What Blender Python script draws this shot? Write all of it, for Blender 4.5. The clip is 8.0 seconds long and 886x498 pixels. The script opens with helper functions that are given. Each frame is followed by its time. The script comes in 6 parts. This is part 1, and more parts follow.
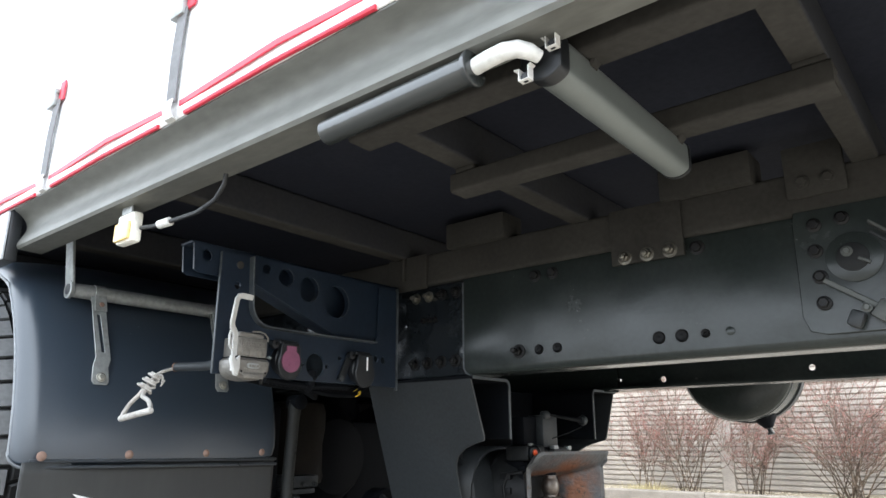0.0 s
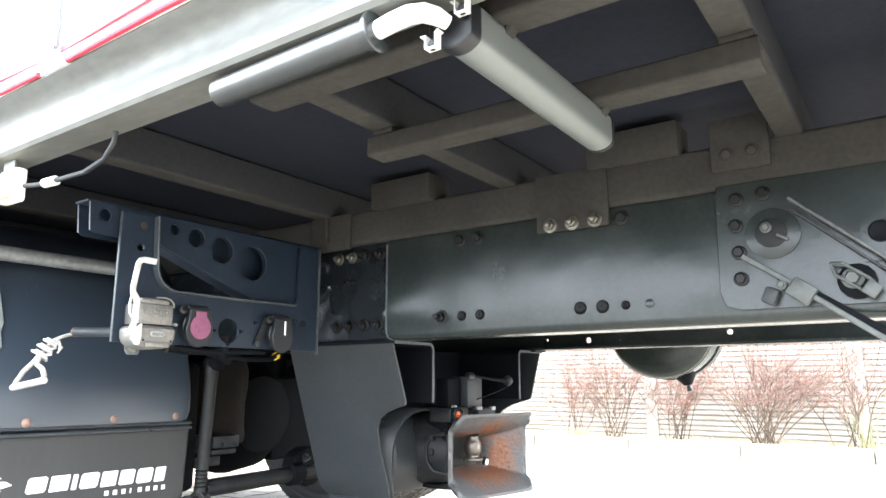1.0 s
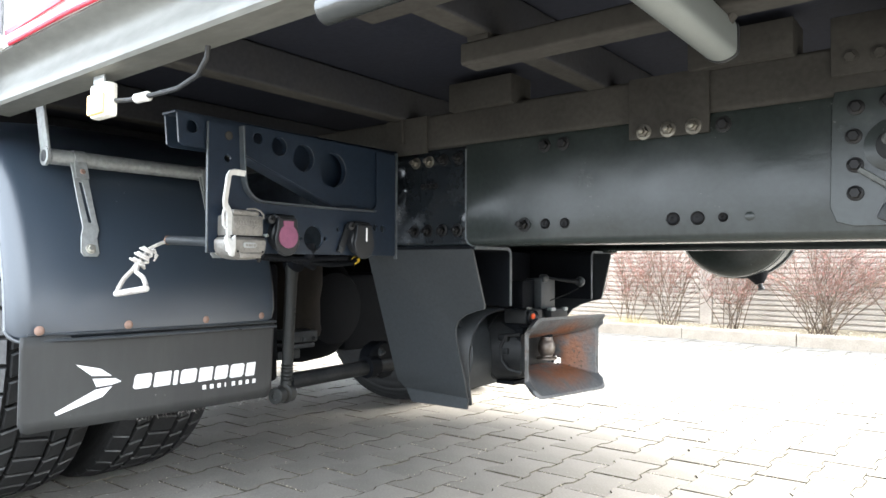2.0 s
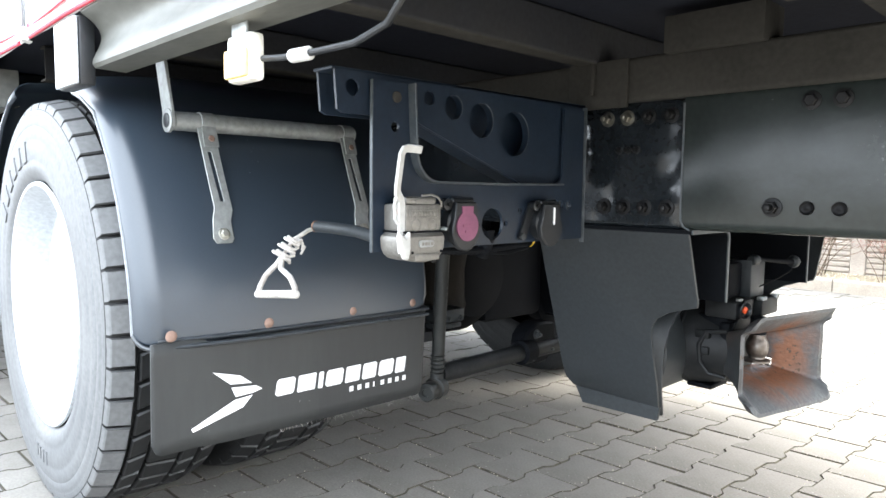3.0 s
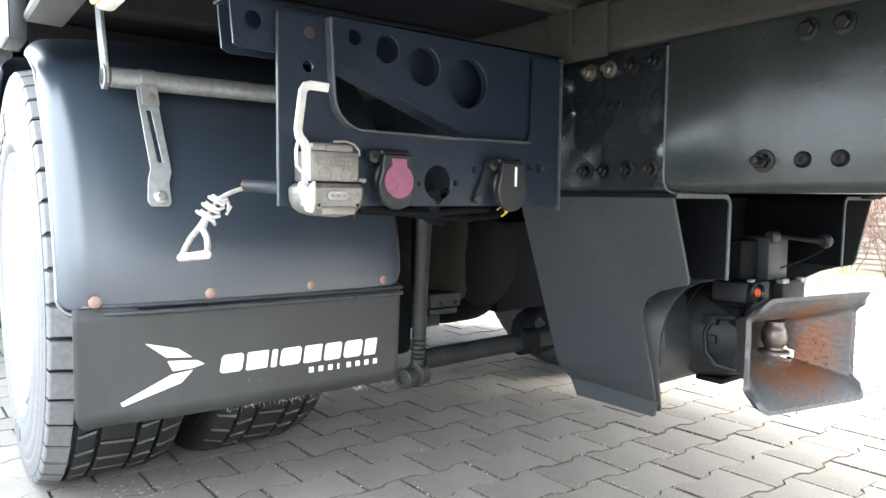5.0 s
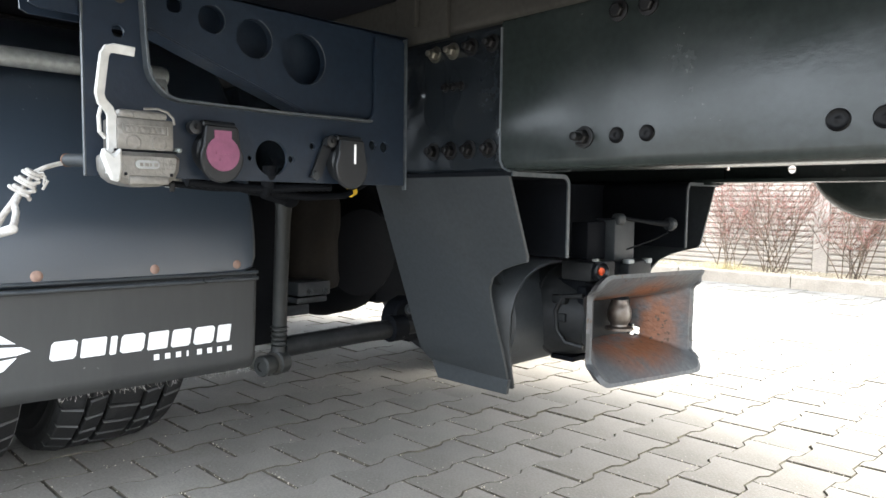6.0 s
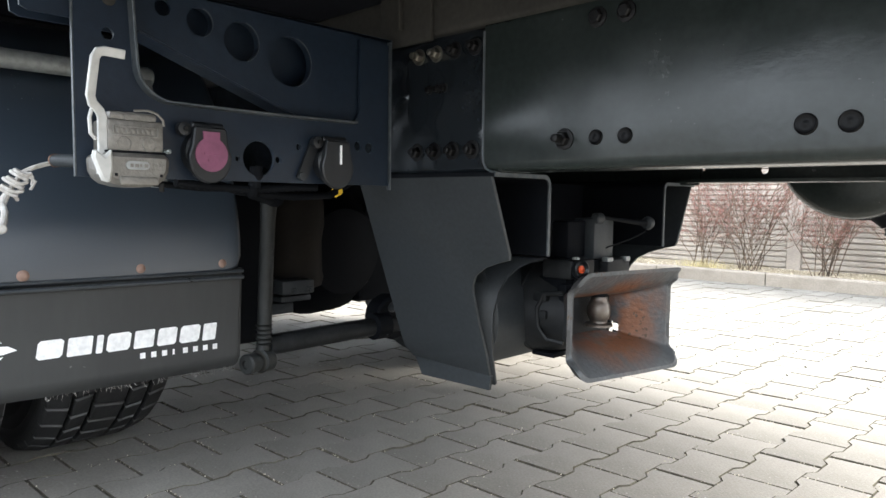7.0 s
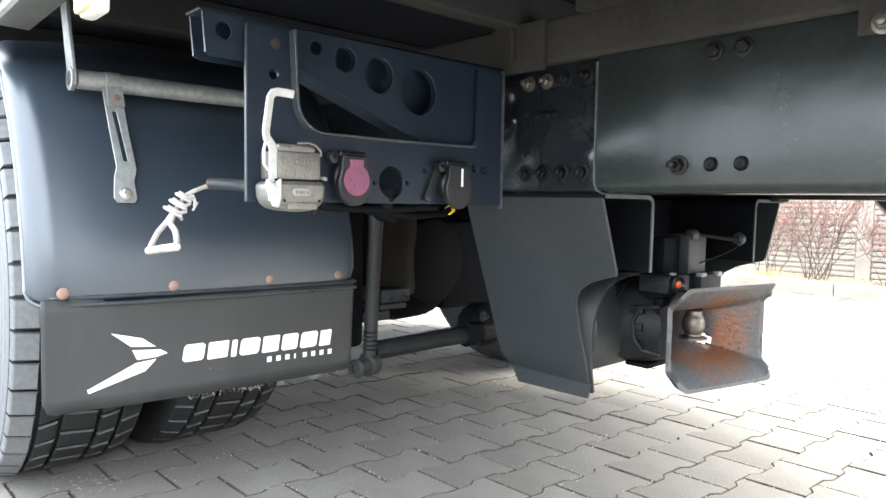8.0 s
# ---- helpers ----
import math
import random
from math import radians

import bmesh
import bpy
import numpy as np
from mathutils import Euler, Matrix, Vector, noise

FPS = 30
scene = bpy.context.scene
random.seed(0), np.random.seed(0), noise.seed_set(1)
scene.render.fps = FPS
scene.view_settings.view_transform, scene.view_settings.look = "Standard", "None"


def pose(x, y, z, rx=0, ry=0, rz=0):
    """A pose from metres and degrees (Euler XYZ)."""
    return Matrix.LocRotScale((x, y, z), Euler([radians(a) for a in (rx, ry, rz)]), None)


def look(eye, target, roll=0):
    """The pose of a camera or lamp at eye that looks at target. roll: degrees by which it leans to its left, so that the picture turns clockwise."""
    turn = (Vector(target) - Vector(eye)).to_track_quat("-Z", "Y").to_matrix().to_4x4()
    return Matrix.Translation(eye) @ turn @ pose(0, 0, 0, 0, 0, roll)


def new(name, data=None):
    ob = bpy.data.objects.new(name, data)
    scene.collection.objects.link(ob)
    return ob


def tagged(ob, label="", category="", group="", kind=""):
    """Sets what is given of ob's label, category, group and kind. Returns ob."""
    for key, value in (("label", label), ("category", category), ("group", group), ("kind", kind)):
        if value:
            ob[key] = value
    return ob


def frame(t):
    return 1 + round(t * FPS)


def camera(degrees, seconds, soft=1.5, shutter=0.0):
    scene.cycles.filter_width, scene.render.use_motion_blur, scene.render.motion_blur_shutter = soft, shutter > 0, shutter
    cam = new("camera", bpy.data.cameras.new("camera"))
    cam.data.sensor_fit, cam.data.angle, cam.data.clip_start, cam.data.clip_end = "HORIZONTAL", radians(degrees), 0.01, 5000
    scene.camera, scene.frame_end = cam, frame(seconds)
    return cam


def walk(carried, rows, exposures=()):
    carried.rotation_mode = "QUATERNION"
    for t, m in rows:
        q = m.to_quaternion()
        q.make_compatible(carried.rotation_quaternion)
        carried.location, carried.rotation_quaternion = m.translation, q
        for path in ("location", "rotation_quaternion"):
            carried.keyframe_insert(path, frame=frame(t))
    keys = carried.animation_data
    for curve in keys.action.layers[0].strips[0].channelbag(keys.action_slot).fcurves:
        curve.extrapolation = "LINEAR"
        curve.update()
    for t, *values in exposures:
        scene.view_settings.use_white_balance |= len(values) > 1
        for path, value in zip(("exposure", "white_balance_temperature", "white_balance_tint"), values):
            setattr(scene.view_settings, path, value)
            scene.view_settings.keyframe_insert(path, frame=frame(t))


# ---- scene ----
cam = camera(66.2, 8.0)
PATH = [
    (0, (0.264, 0.6, 0.544), (-0.962, 2.086, 1.084), -0.1),
    (0.5, (0.277, 0.653, 0.583), (-0.883, 2.224, 1.012), -0.3),
    (1, (0.274, 0.668, 0.601), (-0.842, 2.283, 0.984), -0.1),
    (1.5, (0.261, 0.658, 0.608), (-0.871, 2.27, 0.955), 0.2),
    (2, (0.193, 0.629, 0.66), (-1.051, 2.195, 0.703), 0.3),
    (2.2, (0.17, 0.635, 0.688), (-1.118, 2.165, 0.658), 0.3),
    (3.3, (-0.266, 0.804, 0.789), (-1.741, 2.142, 0.595), 0.7),
    (3.5, (-0.255, 0.829, 0.758), (-1.755, 2.138, 0.567), 0.7),
    (4, (-0.214, 0.89, 0.727), (-1.81, 2.084, 0.561), 0.6),
    (4.2, (-0.208, 0.9, 0.731), (-1.82, 2.073, 0.564), 0.7),
    (5.3, (-0.11, 1.061, 0.675), (-1.656, 2.322, 0.528), 0.6),
    (5.5, (-0.09, 1.087, 0.662), (-1.603, 2.388, 0.521), 0.6),
    (6, (-0.05, 1.115, 0.652), (-1.477, 2.509, 0.511), 0.7),
    (6.5, (-0.036, 1.11, 0.649), (-1.431, 2.535, 0.503), 0.6),
    (7, (-0.036, 1.091, 0.654), (-1.422, 2.526, 0.51), 0.7),
    (7.5, (-0.054, 1.034, 0.667), (-1.488, 2.421, 0.518), 0.8),
    (8, (-0.065, 0.935, 0.685), (-1.544, 2.274, 0.546), 1.0),
]
walk(cam, [(t, look(eye, target, roll)) for t, eye, target, roll in PATH],
     exposures=[(0.0, 2.47), (0.2, 2.83), (0.5, 3.75), (1.0, 3.85), (1.5, 3.83), (2.0, 3.28), (3.5, 3.35), (4.0, 3.37), (5.5, 3.7), (6.0, 3.18), (6.5, 2.73), (7.0, 2.62), (7.5, 3.03), (8.0, 3.46)])

# ---- world and sun: a bright overcast day ----
world = bpy.data.worlds.new("overcast_sky")
scene.world = world
world.use_nodes = True
wn = world.node_tree
sky = wn.nodes.new("ShaderNodeTexSky")
sky.sky_type = "NISHITA"
sky.sun_disc = False
sky.sun_elevation = radians(37)
sky.sun_rotation = radians(55)
sky.air_density, sky.dust_density, sky.ozone_density = 1.0, 4.0, 1.0
cloud = wn.nodes.new("ShaderNodeHueSaturation")
cloud.inputs["Saturation"].default_value = 0.3
wn.links.new(sky.outputs["Color"], cloud.inputs["Color"])
layer = wn.nodes.new("ShaderNodeMix")
layer.data_type = "RGBA"
layer.inputs["Factor"].default_value = 0.72
layer.inputs["B"].default_value = (6.48, 7.2, 8.05, 1)
wn.links.new(cloud.outputs["Color"], layer.inputs["A"])
wn.links.new(layer.outputs["Result"], wn.nodes["Background"].inputs["Color"])
wn.nodes["Background"].inputs["Strength"].default_value = 0.135

sun_data = bpy.data.lights.new("sun", "SUN")
sun_data.energy = 3.0
sun_data.angle = radians(24)
sun_data.color = (1.0, 0.955, 0.875)
sun = new("sun", sun_data)
sun.matrix_world = look((5.6, 3.9, 5.1), (0, 0, 0))


# ---- materials ----
def material(name, base, rough=0.5, metal=0.0, dirt=None, amount=0.5, fine=90.0, coarse=7.0,
             bump=0.1, island=False, per_object=0.0, spec=0.5, stretch=(1, 1, 1), spread=None, specks=None, bounds=None,
             grained=0.14, wave=0.0):
    """A surface with grain at two scales: base colour, a second colour in blotches, grain in the relief and in the gloss."""
    m = bpy.data.materials.new(name)
    m.use_nodes = True
    nt = m.node_tree
    n, l = nt.nodes, nt.links
    bsdf = n["Principled BSDF"]
    tc = n.new("ShaderNodeTexCoord")
    mp = n.new("ShaderNodeMapping")
    mp.inputs["Scale"].default_value = stretch
    l.new(tc.outputs["Object"], mp.inputs["Vector"])
    big = n.new("ShaderNodeTexNoise")
    big.inputs["Scale"].default_value = coarse
    big.inputs["Detail"].default_value = 6
    big.inputs["Roughness"].default_value = 0.62
    small = n.new("ShaderNodeTexNoise")
    small.inputs["Scale"].default_value = fine
    small.inputs["Detail"].default_value = 4
    for t in (big, small):
        l.new(mp.outputs["Vector"], t.inputs["Vector"])
    dirt = dirt or tuple(min(1, c * 1.5 + 0.01) for c in base)
    ramp = n.new("ShaderNodeValToRGB")
    ramp.color_ramp.elements[0].position = 0.62 - 0.4 * amount
    ramp.color_ramp.elements[1].position = 0.80 - 0.2 * amount
    if bounds:
        ramp.color_ramp.elements[0].position, ramp.color_ramp.elements[1].position = bounds
    l.new(big.outputs["Fac"], ramp.inputs["Fac"])
    mix = n.new("ShaderNodeMix")
    mix.data_type = "RGBA"
    mix.inputs["A"].default_value = (*base, 1)
    mix.inputs["B"].default_value = (*dirt, 1)
    fac = n.new("ShaderNodeMath")
    fac.operation = "MULTIPLY"
    fac.inputs[1].default_value = amount
    l.new(ramp.outputs["Color"], fac.inputs[0])
    worn = fac.outputs[0]
    if spread:
        centre, r0, r1 = spread
        far = n.new("ShaderNodeVectorMath")
        far.operation = "DISTANCE"
        far.inputs[1].default_value = centre
        l.new(tc.outputs["Object"], far.inputs[0])
        fade = n.new("ShaderNodeMapRange")
        fade.inputs["From Min"].default_value, fade.inputs["From Max"].default_value = r0, r1
        fade.inputs["To Min"].default_value, fade.inputs["To Max"].default_value = 1, 0
        l.new(far.outputs["Value"], fade.inputs["Value"])
        keep = n.new("ShaderNodeMath")
        keep.operation = "MULTIPLY"
        l.new(worn, keep.inputs[0])
        l.new(fade.outputs["Result"], keep.inputs[1])
        worn = keep.outputs[0]
    l.new(worn, mix.inputs["Factor"])
    grain = n.new("ShaderNodeMapRange")
    grain.inputs["From Min"].default_value, grain.inputs["From Max"].default_value = 0.3, 0.7
    grain.inputs["To Min"].default_value, grain.inputs["To Max"].default_value = 1 - grained, 1 + grained
    l.new(small.outputs["Fac"], grain.inputs["Value"])
    value = grain.outputs["Result"]
    if island or per_object:
        info = n.new("ShaderNodeNewGeometry" if island else "ShaderNodeObjectInfo")
        rnd = n.new("ShaderNodeMapRange")
        d = per_object or 0.15
        rnd.inputs["To Min"].default_value, rnd.inputs["To Max"].default_value = 1 - d, 1 + d
        l.new(info.outputs["Random Per Island" if island else "Random"], rnd.inputs["Value"])
        mul = n.new("ShaderNodeMath")
        mul.operation = "MULTIPLY"
        l.new(value, mul.inputs[0])
        l.new(rnd.outputs["Result"], mul.inputs[1])
        value = mul.outputs[0]
    shade = mix.outputs["Result"]
    if specks:
        size, cut, tone = specks
        dots = n.new("ShaderNodeTexNoise")
        dots.inputs["Scale"].default_value = size
        dots.inputs["Detail"].default_value = 2
        l.new(tc.outputs["Object"], dots.inputs["Vector"])
        patch = n.new("ShaderNodeMath")
        patch.operation = "MULTIPLY"
        l.new(dots.outputs["Fac"], patch.inputs[0])
        l.new(big.outputs["Fac"], patch.inputs[1])
        step = n.new("ShaderNodeMapRange")
        step.inputs["From Min"].default_value, step.inputs["From Max"].default_value = cut, cut + 0.03
        l.new(patch.outputs[0], step.inputs["Value"])
        over = n.new("ShaderNodeMix")
        over.data_type = "RGBA"
        over.inputs["B"].default_value = (*tone, 1)
        l.new(step.outputs["Result"], over.inputs["Factor"])
        l.new(shade, over.inputs["A"])
        shade = over.outputs["Result"]
    tint = n.new("ShaderNodeVectorMath")
    tint.operation = "SCALE"
    l.new(shade, tint.inputs[0])
    l.new(value, tint.inputs["Scale"])
    l.new(tint.outputs["Vector"], bsdf.inputs["Base Color"])
    gloss = n.new("ShaderNodeMapRange")
    gloss.inputs["To Min"].default_value, gloss.inputs["To Max"].default_value = max(0.03, rough - 0.1), min(1, rough + 0.12)
    l.new(big.outputs["Fac"], gloss.inputs["Value"])
    l.new(gloss.outputs["Result"], bsdf.inputs["Roughness"])
    bsdf.inputs["Metallic"].default_value = metal
    bsdf.inputs["Specular IOR Level"].default_value = spec
    if bump:
        b = n.new("ShaderNodeBump")
        b.inputs["Strength"].default_value = bump
        b.inputs["Distance"].default_value = 0.004
        l.new(small.outputs["Fac"], b.inputs["Height"])
        l.new(b.outputs["Normal"], bsdf.inputs["Normal"])
        if wave:
            dent = n.new("ShaderNodeTexNoise")
            dent.inputs["Scale"].default_value = 9
            dent.inputs["Detail"].default_value = 1
            l.new(tc.outputs["Object"], dent.inputs["Vector"])
            w = n.new("ShaderNodeBump")
            w.inputs["Strength"].default_value = 1
            w.inputs["Distance"].default_value = wave
            l.new(dent.outputs["Fac"], w.inputs["Height"])
            l.new(w.outputs["Normal"], b.inputs["Normal"])
    return m


CHASSIS = material("chassis_paint", (0.0165, 0.0215, 0.0205), 0.22, dirt=(0.031, 0.037, 0.0345), amount=0.35, bump=0.06, specks=(140, 0.45, (0.09, 0.095, 0.095)), wave=0.0022, spec=0.4)
CHASSIS_MATT = material("dusty_chassis_paint", (0.027, 0.031, 0.034), 0.46, dirt=(0.040, 0.043, 0.045), amount=0.3, fine=120, bump=0.02, spec=0.35)
BRACKET = material("bracket_paint", (0.0105, 0.0178, 0.0300), 0.36, dirt=(0.023, 0.032, 0.044), amount=0.3, spec=0.4)
# Pale lip: dust plus the sky highlight put in colour
GUARDEDGE = material("dusty_lit_guard_edge", (0.20, 0.215, 0.23), 0.4, dirt=(0.10, 0.11, 0.12), amount=0.5, coarse=25)
GUARDTRIM = material("rubber_guard_trim", (0.026, 0.031, 0.037), 0.3, dirt=(0.07, 0.077, 0.084), amount=0.4, coarse=14, spec=0.8)
PLASTIC = material("guard_plastic", (0.0235, 0.0335, 0.047), 0.33, dirt=(0.032, 0.041, 0.053), amount=0.15, coarse=2.5, fine=220, bump=0.012, spec=0.85, grained=0.04, specks=(160, 0.49, (0.16, 0.17, 0.18)))
RUBBER = material("flap_rubber", (0.024, 0.0255, 0.0262), 0.55, dirt=(0.046, 0.048, 0.046), amount=0.5, stretch=(1, 1, 0.2), coarse=6, bump=0.05, grained=0.04, specks=(120, 0.44, (0.12, 0.12, 0.115)))
# Tyre wall tone: dust, and brightness of the lit outer side in colour
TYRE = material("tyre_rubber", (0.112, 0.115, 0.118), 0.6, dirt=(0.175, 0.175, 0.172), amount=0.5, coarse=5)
# Pale chamfers: sky reflections on the block edges put in colour
TREADEDGE = material("tread_edge_sky_glint", (0.032, 0.033, 0.034), 0.5, dirt=(0.06, 0.06, 0.06), amount=0.5, coarse=30)
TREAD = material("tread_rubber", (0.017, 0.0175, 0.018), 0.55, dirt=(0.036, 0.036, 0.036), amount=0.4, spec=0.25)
GALV = material("galvanised_steel", (0.36, 0.38, 0.38), 0.5, 0.55, dirt=(0.23, 0.235, 0.22), amount=0.7, coarse=16)
RAILGALV = material("weathered_side_rail", (0.130, 0.132, 0.120), 0.5, 0.2, dirt=(0.088, 0.089, 0.080), amount=0.55, coarse=9, fine=60, bump=0.2, stretch=(0.4, 1, 1))
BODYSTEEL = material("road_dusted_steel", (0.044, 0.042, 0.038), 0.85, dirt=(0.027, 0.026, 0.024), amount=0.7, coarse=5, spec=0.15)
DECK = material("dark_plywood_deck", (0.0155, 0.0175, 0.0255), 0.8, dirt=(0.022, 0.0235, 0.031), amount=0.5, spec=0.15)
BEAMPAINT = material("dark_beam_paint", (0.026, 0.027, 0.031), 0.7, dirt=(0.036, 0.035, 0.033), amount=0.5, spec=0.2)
# Pale edge tone: some wear, mostly edge highlights put in colour
EDGE = material("worn_and_lit_edge_paint", (0.050, 0.060, 0.068), 0.4, 0.2, dirt=(0.15, 0.155, 0.155), amount=0.45, coarse=40)
GLOSSY = material("glossy_chassis_paint", (0.012, 0.015, 0.018), 0.13, dirt=(0.022, 0.026, 0.028), amount=0.14, coarse=3, bump=0.006, wave=0.02)
TUBEBLACK = material("black_lacquered_tube", (0.020, 0.023, 0.023), 0.24, dirt=(0.05, 0.052, 0.05), amount=0.35, coarse=9, spec=0.9, specks=(60, 0.44, (0.12, 0.125, 0.12)))
ALU = material("anodised_aluminium", (0.168, 0.186, 0.180), 0.40, 0.35, dirt=(0.155, 0.172, 0.165), amount=0.1, coarse=1.2, fine=300, bump=0.004, grained=0.03)
LATCHZINC = material("dull_latch_zinc", (0.082, 0.088, 0.084), 0.5, 0.3, dirt=(0.045, 0.048, 0.045), amount=0.5, coarse=30)
CAST = material("cast_aluminium", (0.205, 0.196, 0.180), 0.42, 0.45, dirt=(0.11, 0.102, 0.090), amount=0.45, coarse=20, fine=160, bump=0.3, specks=(190, 0.45, (0.05, 0.046, 0.042)))
WHITEMETAL = material("light_lever_paint", (0.62, 0.62, 0.60), 0.4, dirt=(0.48, 0.47, 0.44), amount=0.4)
LEVER = material("worn_lever_paint", (0.50, 0.50, 0.485), 0.42, dirt=(0.36, 0.35, 0.33), amount=0.5, coarse=45)
BLACKPL = material("black_plastic", (0.0075, 0.009, 0.011), 0.42, dirt=(0.015, 0.0175, 0.021), amount=0.4, coarse=20)
MAUVE = material("mauve_plastic", (0.19, 0.058, 0.112), 0.5, dirt=(0.25, 0.095, 0.15), amount=0.4)
RUST = material("rusty_steel", (0.20, 0.09, 0.045), 0.7, 0.2, dirt=(0.11, 0.105, 0.1), amount=0.6, coarse=14, bump=0.3)
FUNNEL = material("worn_funnel_steel", (0.075, 0.080, 0.085), 0.46, 0.25, dirt=(0.185, 0.072, 0.032), amount=0.92, coarse=13, fine=110, bump=0.5, stretch=(0.8, 1, 1), spread=((-0.82, 2.44, 0.40), 0.085, 0.155), specks=(85, 0.375, (0.06, 0.035, 0.022)), bounds=(0.37, 0.53))
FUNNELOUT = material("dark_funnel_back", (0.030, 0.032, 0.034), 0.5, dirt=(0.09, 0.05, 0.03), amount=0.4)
RUSTRIVET = material("rusty_rivet", (0.25, 0.165, 0.13), 0.7, 0.1, dirt=(0.15, 0.075, 0.05), coarse=60)
ZINC = material("zinc_bolt", (0.50, 0.49, 0.44), 0.4, 0.8, dirt=(0.3, 0.28, 0.24), amount=0.5, coarse=40)
DULLZINC = material("dull_zinc_bolt", (0.20, 0.19, 0.16), 0.4, 0.8, dirt=(0.08, 0.075, 0.07), amount=0.6, coarse=40)
PLUG = material("black_rubber_plug", (0.0025, 0.0025, 0.003), 0.35, spec=0.12)
LINKPAINT = material("dusty_link_paint", (0.013, 0.0145, 0.0145), 0.5, dirt=(0.030, 0.031, 0.029), amount=0.5, coarse=18, spec=0.3)
BELLOWS = material("brown_dusty_bellows", (0.010, 0.0085, 0.007), 0.7, dirt=(0.021, 0.017, 0.013), amount=0.6, coarse=9, spec=0.15)
COUPLER = material("black_coupler_paint", (0.010, 0.011, 0.012), 0.5, dirt=(0.03, 0.031, 0.032), amount=0.5, coarse=18, spec=0.22)
DARKBOLT = material("dark_bolt", (0.005, 0.005, 0.0055), 0.4, 0.0, spec=0.25)
# Grime on the drive parts; on recessed coupling parts also shade put in colour
GRIMESHADE = material("grime_and_recess_shade", (0.004, 0.0048, 0.0065), 0.65, dirt=(0.008, 0.009, 0.011), amount=0.4, spec=0.08)
STEELPIN = material("bare_steel_pin", (0.22, 0.205, 0.19), 0.42, 0.9, dirt=(0.10, 0.075, 0.058), amount=0.75, coarse=40)
CURTAIN = material("white_tarpaulin", (0.82, 0.82, 0.82), 0.45, dirt=(0.74, 0.74, 0.73), amount=0.3, bump=0.02)
RED = material("red_tarpaulin", (0.62, 0.03, 0.06), 0.45, dirt=(0.5, 0.05, 0.07), amount=0.3)
WEBBING = material("grey_webbing", (0.16, 0.16, 0.165), 0.8)
RIMWHITE = material("silver_wheel_paint", (0.46, 0.48, 0.50), 0.4, 0.1, dirt=(0.43, 0.45, 0.46), amount=0.08)
MARK = material("white_print", (0.82, 0.82, 0.82), 0.5, dirt=(0.68, 0.68, 0.67), amount=0.25)
ROPE = material("dirty_white_rope", (0.47, 0.455, 0.43), 0.8, dirt=(0.18, 0.15, 0.12), amount=0.6, coarse=60, bump=0.4)
AMBER = material("amber_lens", (0.88, 0.64, 0.25), 0.25, dirt=(0.85, 0.66, 0.3))
JOINT = material("dirty_joint_edge", (0.055, 0.050, 0.040), 0.95, dirt=(0.16, 0.145, 0.11), amount=0.6, coarse=11, spec=0.1)
LOCKER = material("grey_locker_paint", (0.20, 0.22, 0.25), 0.4, dirt=(0.3, 0.31, 0.33), amount=0.4)
LENS = material("pale_lamp_housing", (0.80, 0.78, 0.70), 0.35)
YELLOW = material("yellow_sleeve", (0.75, 0.47, 0.03), 0.5)
ORANGE = material("orange_button", (0.62, 0.07, 0.012), 0.45)
PAVER = material("grey_concrete_paver", (0.205, 0.193, 0.173), 0.85, dirt=(0.125, 0.115, 0.100), amount=0.75, coarse=2.4, fine=160, bump=0.35, per_object=0.07, specks=(70, 0.40, (0.30, 0.288, 0.258)))
PAVERS = material("grey_concrete_pavers", (0.205, 0.193, 0.173), 0.85, dirt=(0.125, 0.115, 0.100), amount=0.75, coarse=2.4, fine=160, bump=0.35, island=True, per_object=0.07, specks=(70, 0.40, (0.30, 0.288, 0.258)))
SAND = material("joint_sand", (0.045, 0.041, 0.034), 0.95, dirt=(0.15, 0.135, 0.105), amount=0.55, coarse=7)
CONCRETE = material("kerb_concrete", (0.30, 0.265, 0.225), 0.85, dirt=(0.20, 0.175, 0.145), amount=0.6, per_object=0.06)
FENCE = material("fence_concrete", (0.47, 0.425, 0.38), 0.9, dirt=(0.33, 0.29, 0.255), amount=0.6, per_object=0.09, stretch=(0.4, 1, 1.5))
SOIL = material("bed_soil", (0.27, 0.22, 0.145), 0.95, dirt=(0.42, 0.37, 0.27), amount=0.8, coarse=12, fine=60, bump=0.6)
STONE = material("pale_gravel", (0.38, 0.33, 0.25), 0.85, island=True, per_object=0.4)
TWIG = material("bare_twigs", (0.115, 0.084, 0.060), 0.8, island=True, per_object=0.5)
REDTWIG = material("reddish_twig_tips", (0.175, 0.108, 0.084), 0.75, island=True, per_object=0.5)
BUD = material("red_buds", (0.33, 0.12, 0.105), 0.7, island=True, per_object=0.35)
GRIT = material("pale_grit", (0.42, 0.38, 0.30), 0.9, island=True, per_object=0.4)
STRAW = material("dry_grass", (0.45, 0.38, 0.2), 0.8, island=True, per_object=0.3)
LEAF = material("green_blades", (0.26, 0.27, 0.14), 0.6, island=True, per_object=0.3)

# ---- helpers for building ----
BASE = Vector((-0.5, 2.45, 0.0))
truck = tagged(new("truck"), "dark grey lorry with white curtain-sided body, parked on block paving", "truck")
truck.location = BASE


def smooth(me, angle=35):
    for p in me.polygons:
        p.use_smooth = True
    me.set_sharp_from_angle(angle=radians(angle))


